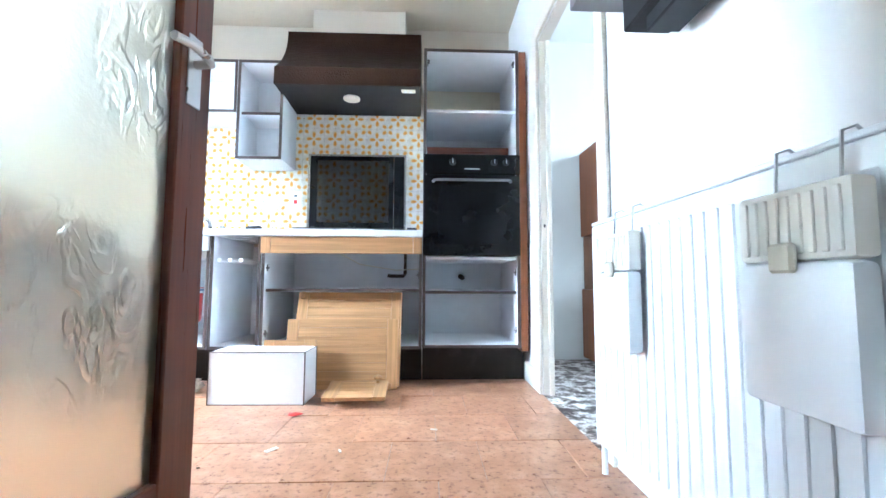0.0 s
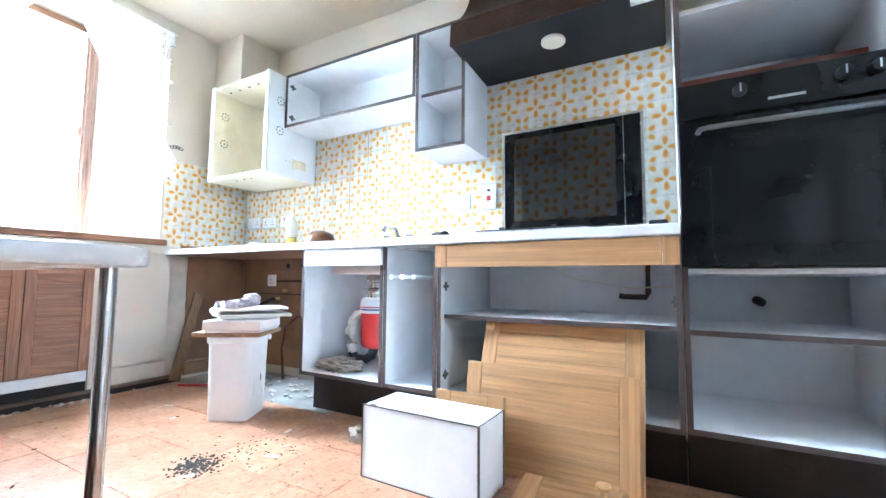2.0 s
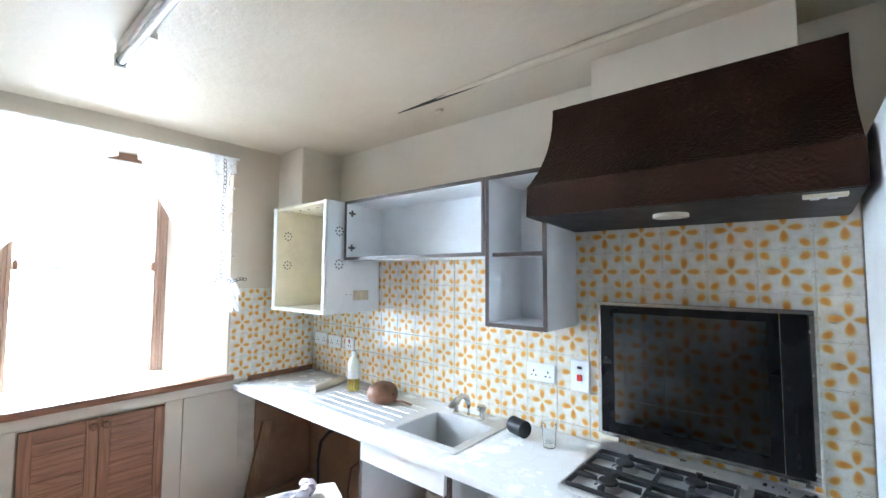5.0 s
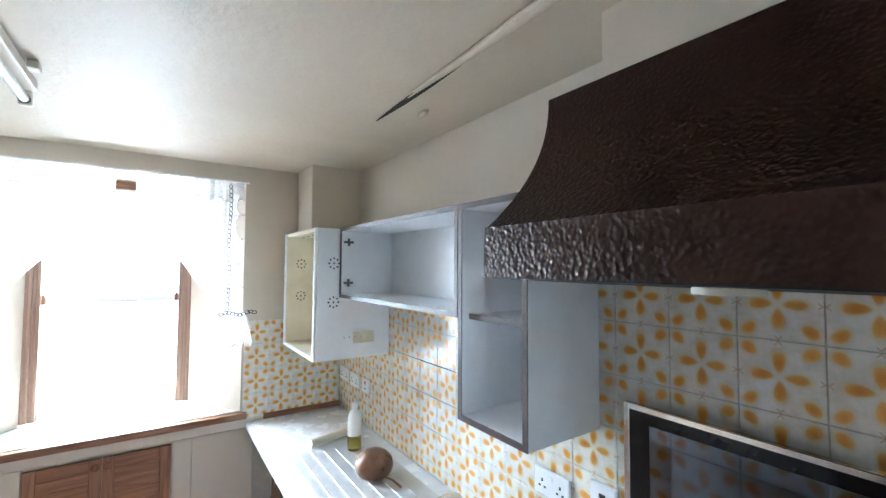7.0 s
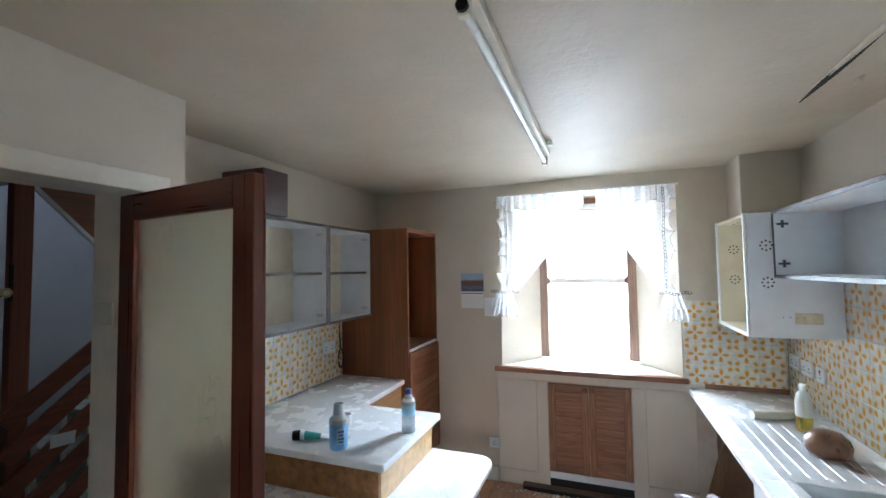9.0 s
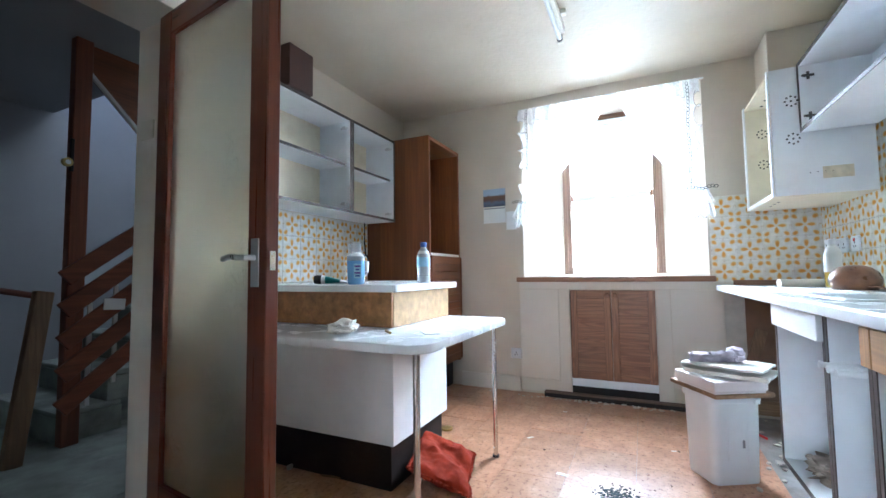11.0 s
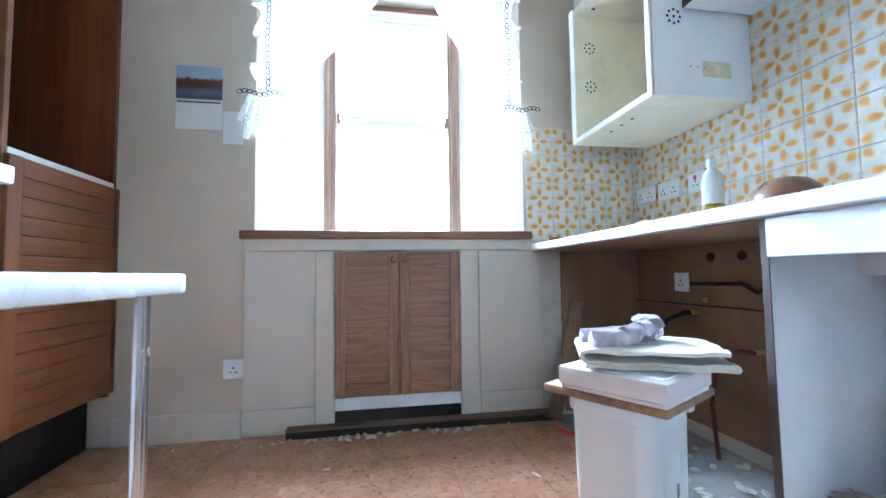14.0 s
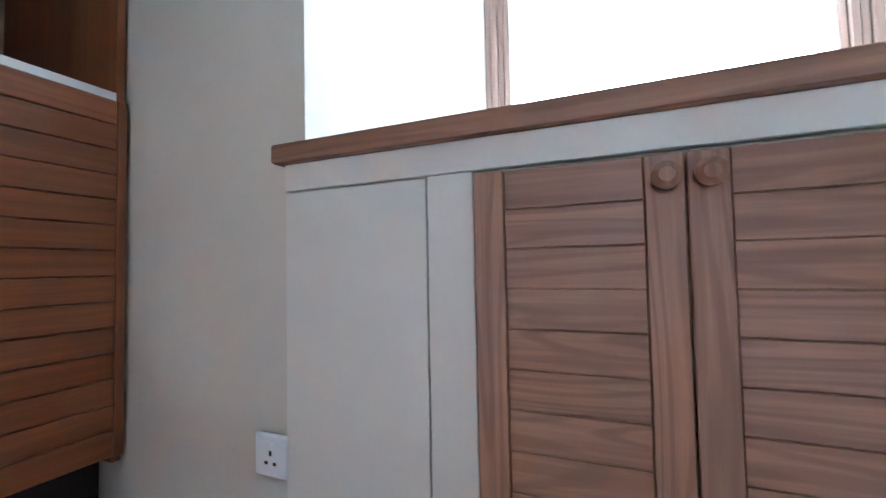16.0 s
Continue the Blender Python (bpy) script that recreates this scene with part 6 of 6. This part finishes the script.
pu = thing("pantry_wall_cabinet", "orange teak wall cabinet in the pantry", "cabinet", (2.1, 3.15, 0.92))
part("body", boxm(1.70, 2.5, 2.985, 3.365, 0.93, 1.58, 0.003), TEAK_Z, pu)
part("door", boxm(1.705, 2.1, 2.965, 2.984, 0.935, 1.575, 0.002), TEAK_Z, pu)
part("door", boxm(2.105, 2.495, 2.965, 2.984, 0.935, 1.575, 0.002), TEAK_Z, pu)
pb = thing("pantry_base_cabinet", "orange teak base cabinet in the pantry", "cabinet", (2.1, 3.05, 0))
part("body", boxm(1.70, 2.5, 2.78, 3.365, 0.02, 0.53, 0.003), TEAK_Z, pb)
part("door", boxm(1.705, 2.495, 2.76, 2.779, 0.04, 0.51, 0.002), TEAK_Z, pb)
part("back_board", boxm(1.72, 2.48, 3.345, 3.366, 0.53, 0.929, 0), HARDBOARD, pb)
cb = thing("cleaning_box", "pink and blue cardboard carton in the pantry", "carton", (1.9, 3.0, 0.531))
part("lower_print", boxm(1.72, 2.10, 2.85, 3.10, 0.531, 0.645, 0.003), SKYBLUE, cb)
part("upper_print", join(boxm(1.722, 2.098, 2.852, 3.098, 0.646, 0.715, 0.003), boxm(1.722, 1.79, 2.852, 2.90, 0.7152, 0.75, 0.002), boxm(1.87, 2.098, 2.852, 3.098, 0.7152, 0.755, 0.003)), PINK, cb, "pink upper part with a cut-out")
for k, z in enumerate((0.60, 0.58, 0.565)):
    part("print_bar", boxm(1.74 + 0.03 * k, 1.82 + 0.05 * k, 2.8485, 2.8498, z, z + 0.008, 0), RED if k == 1 else PAPER, cb)

# ---- droppings and scraps ----
rng = random.Random(4)


def scatter(name, label, n, cx, cy, sx, sy, r, material):
    bm = bmesh.new()
    for k in range(n):
        x, y = rng.gauss(cx, sx), rng.gauss(cy, sy)
        m = pose(x, y, r * 0.5, 0, 0, rng.uniform(0, 360)) @ Matrix.Diagonal((r * rng.uniform(1, 2.2), r, r * 0.7, 1))
        bmesh.ops.create_icosphere(bm, subdivisions=1, radius=1, matrix=m)
    solo(name, bm, material, label, "debris", (cx, cy, 0), kind="stuff")


scatter("droppings", "heap of small dark droppings on the floor", 260, -1.09, 2.00, 0.045, 0.038, 0.0040, CRUMB_GAP)
scatter("droppings", "scattered small dark droppings on the floor", 60, -1.00, 2.22, 0.10, 0.07, 0.0030, CRUMB_GAP)
scatter("rubble", "crumbs of plaster on the bare concrete", 60, -1.75, 2.90, 0.20, 0.12, 0.013, PLASTER)
scatter("rubble", "dirt and plaster crumbs along the wall", 70, -2.44, 1.9, 0.02, 0.35, 0.008, PLASTER)
for k in range(26):
    x, y = rng.uniform(-2.3, 0.8), rng.uniform(1.0, 2.55)
    if (x < -0.15 and y < 1.2) or (-0.6 < x < 0.4 and y > 2.1):
        continue
    w = rng.uniform(0.008, 0.03) if k % 3 else rng.uniform(0.005, 0.012)
    solo("litter_scrap", moved(boxm(-w, w, -w * 0.35, w * 0.35, 0, 0.003, 0.0008), pose(x, y, 0.001, 0, 0, rng.uniform(0, 180))), PAPER if k % 3 else CRUMB_GAP, "small scrap of litter on the floor", "litter", (x, y, 0), "litter on the floor")
solo("floor_rag", blob(-0.719, 2.476, 0.035, 0.05, 0.035, 0.04, 6, 0.6, 6, 3), RAG, "crumpled dusty rag on the floor beside the drawer", "rag", (-0.719, 2.476, 0))
setting("skirting_end", boxm(1.10, 1.118, 2.465, 2.73, 0.0, 0.11, 0.003), PAINTWOOD, "short broken length of white skirting")
solo("paper_sheet", moved(boxm(-0.055, 0.055, -0.10, 0.10, 0, 0.0015, 0), pose(-0.408, 1.051, 0.001, 0, 0, 35)), PAPER, "pale paper sheet lying on the floor", "paper", (-0.408, 1.051, 0))
solo("plaster_lump", blob(-0.697, 0.484, 0.012, 0.020, 0.015, 0.014, 5, 0.5, 5, 2), PLASTER, "small lump of white plaster on the floor", "plaster", (-0.697, 0.484, 0))
solo("thin_stick", cyl((-0.707, 0.682, 0.006), (-0.759, 0.997, 0.006), 0.005, n=8), PALEWOOD, "thin pale stick along the plinth", "stick", (-0.707, 0.682, 0))
solo("petal_scrap", blob(-0.056, 2.07, 0.008, 0.03, 0.02, 0.007, 3, 0.5, 5, 2), RED, "small crumpled red wrapper on the floor", "wrapper", (-0.056, 2.07, 0.0))
solo("red_screwdriver", cyl((-2.33, 2.62, 0.008), (-2.1, 2.75, 0.008), 0.007, n=8), RED, "thin red rod on the concrete", "rod", (-2.2, 2.7, 0))

# ---- floor tiles and wall tiles, last ----
def piece(name, data, m, parent):
    ob = new(name, data)
    ob.parent = parent
    ob.matrix_basis = m
    return ob


floor_ob = bpy.data.objects["floor"]
FT = 0.305
full = finish("vinyl_tile", boxm(-FT / 2 + 0.0008, FT / 2 - 0.0008, -FT / 2 + 0.0008, FT / 2 - 0.0008, -0.0038, 0.0, 0.0006), FLOOR, smooth=False)
cuts = {}
for j in range(-1, 12):
    yc = 1.768 + FT * (j - 5) + FT / 2
    y0, y1 = yc - FT / 2, yc + FT / 2
    off = 0.0 if j % 2 else 0.145
    for i in range(-10, 8):
        xc = 0.245 + off + FT * i + FT / 2
        x0, x1 = max(xc - FT / 2, -2.549), min(xc + FT / 2, 1.119)
        a, b = max(y0, 0.0), min(y1, 3.208)
        if x1 - x0 < 0.02 or b - a < 0.02:
            continue
        if xc < -1.27 and yc > 2.55:
            continue
        lift = rng.uniform(-0.0008, 0.0008)
        if x1 - x0 > FT - 0.002 and b - a > FT - 0.002:
            data, mx, my = full, xc, yc
        else:
            key = (round(x1 - x0, 3), round(b - a, 3))
            if key not in cuts:
                cuts[key] = finish("vinyl_tile_cut", boxm(-key[0] / 2 + 0.0008, key[0] / 2 - 0.0008, -key[1] / 2 + 0.0008, key[1] / 2 - 0.0008, -0.0038, 0.0, 0.0006), FLOOR, smooth=False)
            data, mx, my = cuts[key], (x0 + x1) / 2, (a + b) / 2
        piece("floor_tile", data, pose(mx, my, lift, rng.uniform(-0.15, 0.15), rng.uniform(-0.15, 0.15), rng.uniform(-0.25, 0.25)), floor_ob)

T = 0.152
wt = {}


def wall_tile(w, h, ox=0.0, oz=0.0):
    key = (round(w, 3), round(h, 3), round(ox, 3), round(oz, 3))
    if key not in wt:
        bm = boxm(ox - w / 2 + 0.0008, ox + w / 2 - 0.0008, -0.008, 0.0, oz - h / 2 + 0.0008, oz + h / 2 - 0.0008, 0.0016)
        wt[key] = finish("wall_tile", bm, TILE, smooth=False)
    return wt[key]


def tile_field(wall, x0, x1, z0, z1, xj, zj, place, skip=None):
    """Tiles over a stretch of wall, in a grid through (xj, zj), cut at the stretch's edges."""
    i0, i1 = math.floor((x0 - xj) / T), math.ceil((x1 - xj) / T)
    k0, k1 = math.floor((z0 - zj) / T), math.ceil((z1 - zj) / T)
    for i in range(i0, i1):
        for k in range(k0, k1):
            a, b = max(xj + i * T, x0), min(xj + (i + 1) * T, x1)
            c, d = max(zj + k * T, z0), min(zj + (k + 1) * T, z1)
            if b - a < 0.012 or d - c < 0.012:
                continue
            cx, cz = xj + (i + 0.5) * T, zj + (k + 0.5) * T
            if skip and skip(cx, cz):
                continue
            data = wall_tile(b - a, d - c, (a + b) / 2 - cx, (c + d) / 2 - cz)
            piece("tile", data, place(cx, cz), wall)


GROUT = plain("old_cream_grout", (0.68, 0.65, 0.56), 0.9, var=0.2, scale=20)
north, west, recess = bpy.data.objects["wall_north"], bpy.data.objects["wall_west"], bpy.data.objects["wall_recess"]
setting("grout_north", boxm(-2.548, 0.485, 3.203, 3.2095, 0.882, 1.84, 0), GROUT, "cream grout behind the tiles")
setting("grout_west", boxm(-2.5495, -2.545, 2.58, 3.20, 0.90, 1.50, 0), GROUT, "cream grout behind the tiles")
setting("grout_recess", boxm(-1.945, -0.28, 0.0605, 0.065, 0.934, 1.40, 0), GROUT, "cream grout behind the tiles")
tile_field(north, -2.545, 0.484, 0.882, 1.844, -0.240, 1.692, lambda x, z: pose(x, 3.204, z), lambda x, z: z > 1.70 and x < -0.5)
tile_field(west, 2.576, 3.196, 0.896, 1.504, 2.576, 1.504, lambda y, z: pose(-2.546, y, z, 0, 0, 90))
tile_field(recess, -1.94, -0.28, 0.936, 1.40, -1.94, 1.392, lambda x, z: pose(x, 0.066, z, 0, 0, 180))
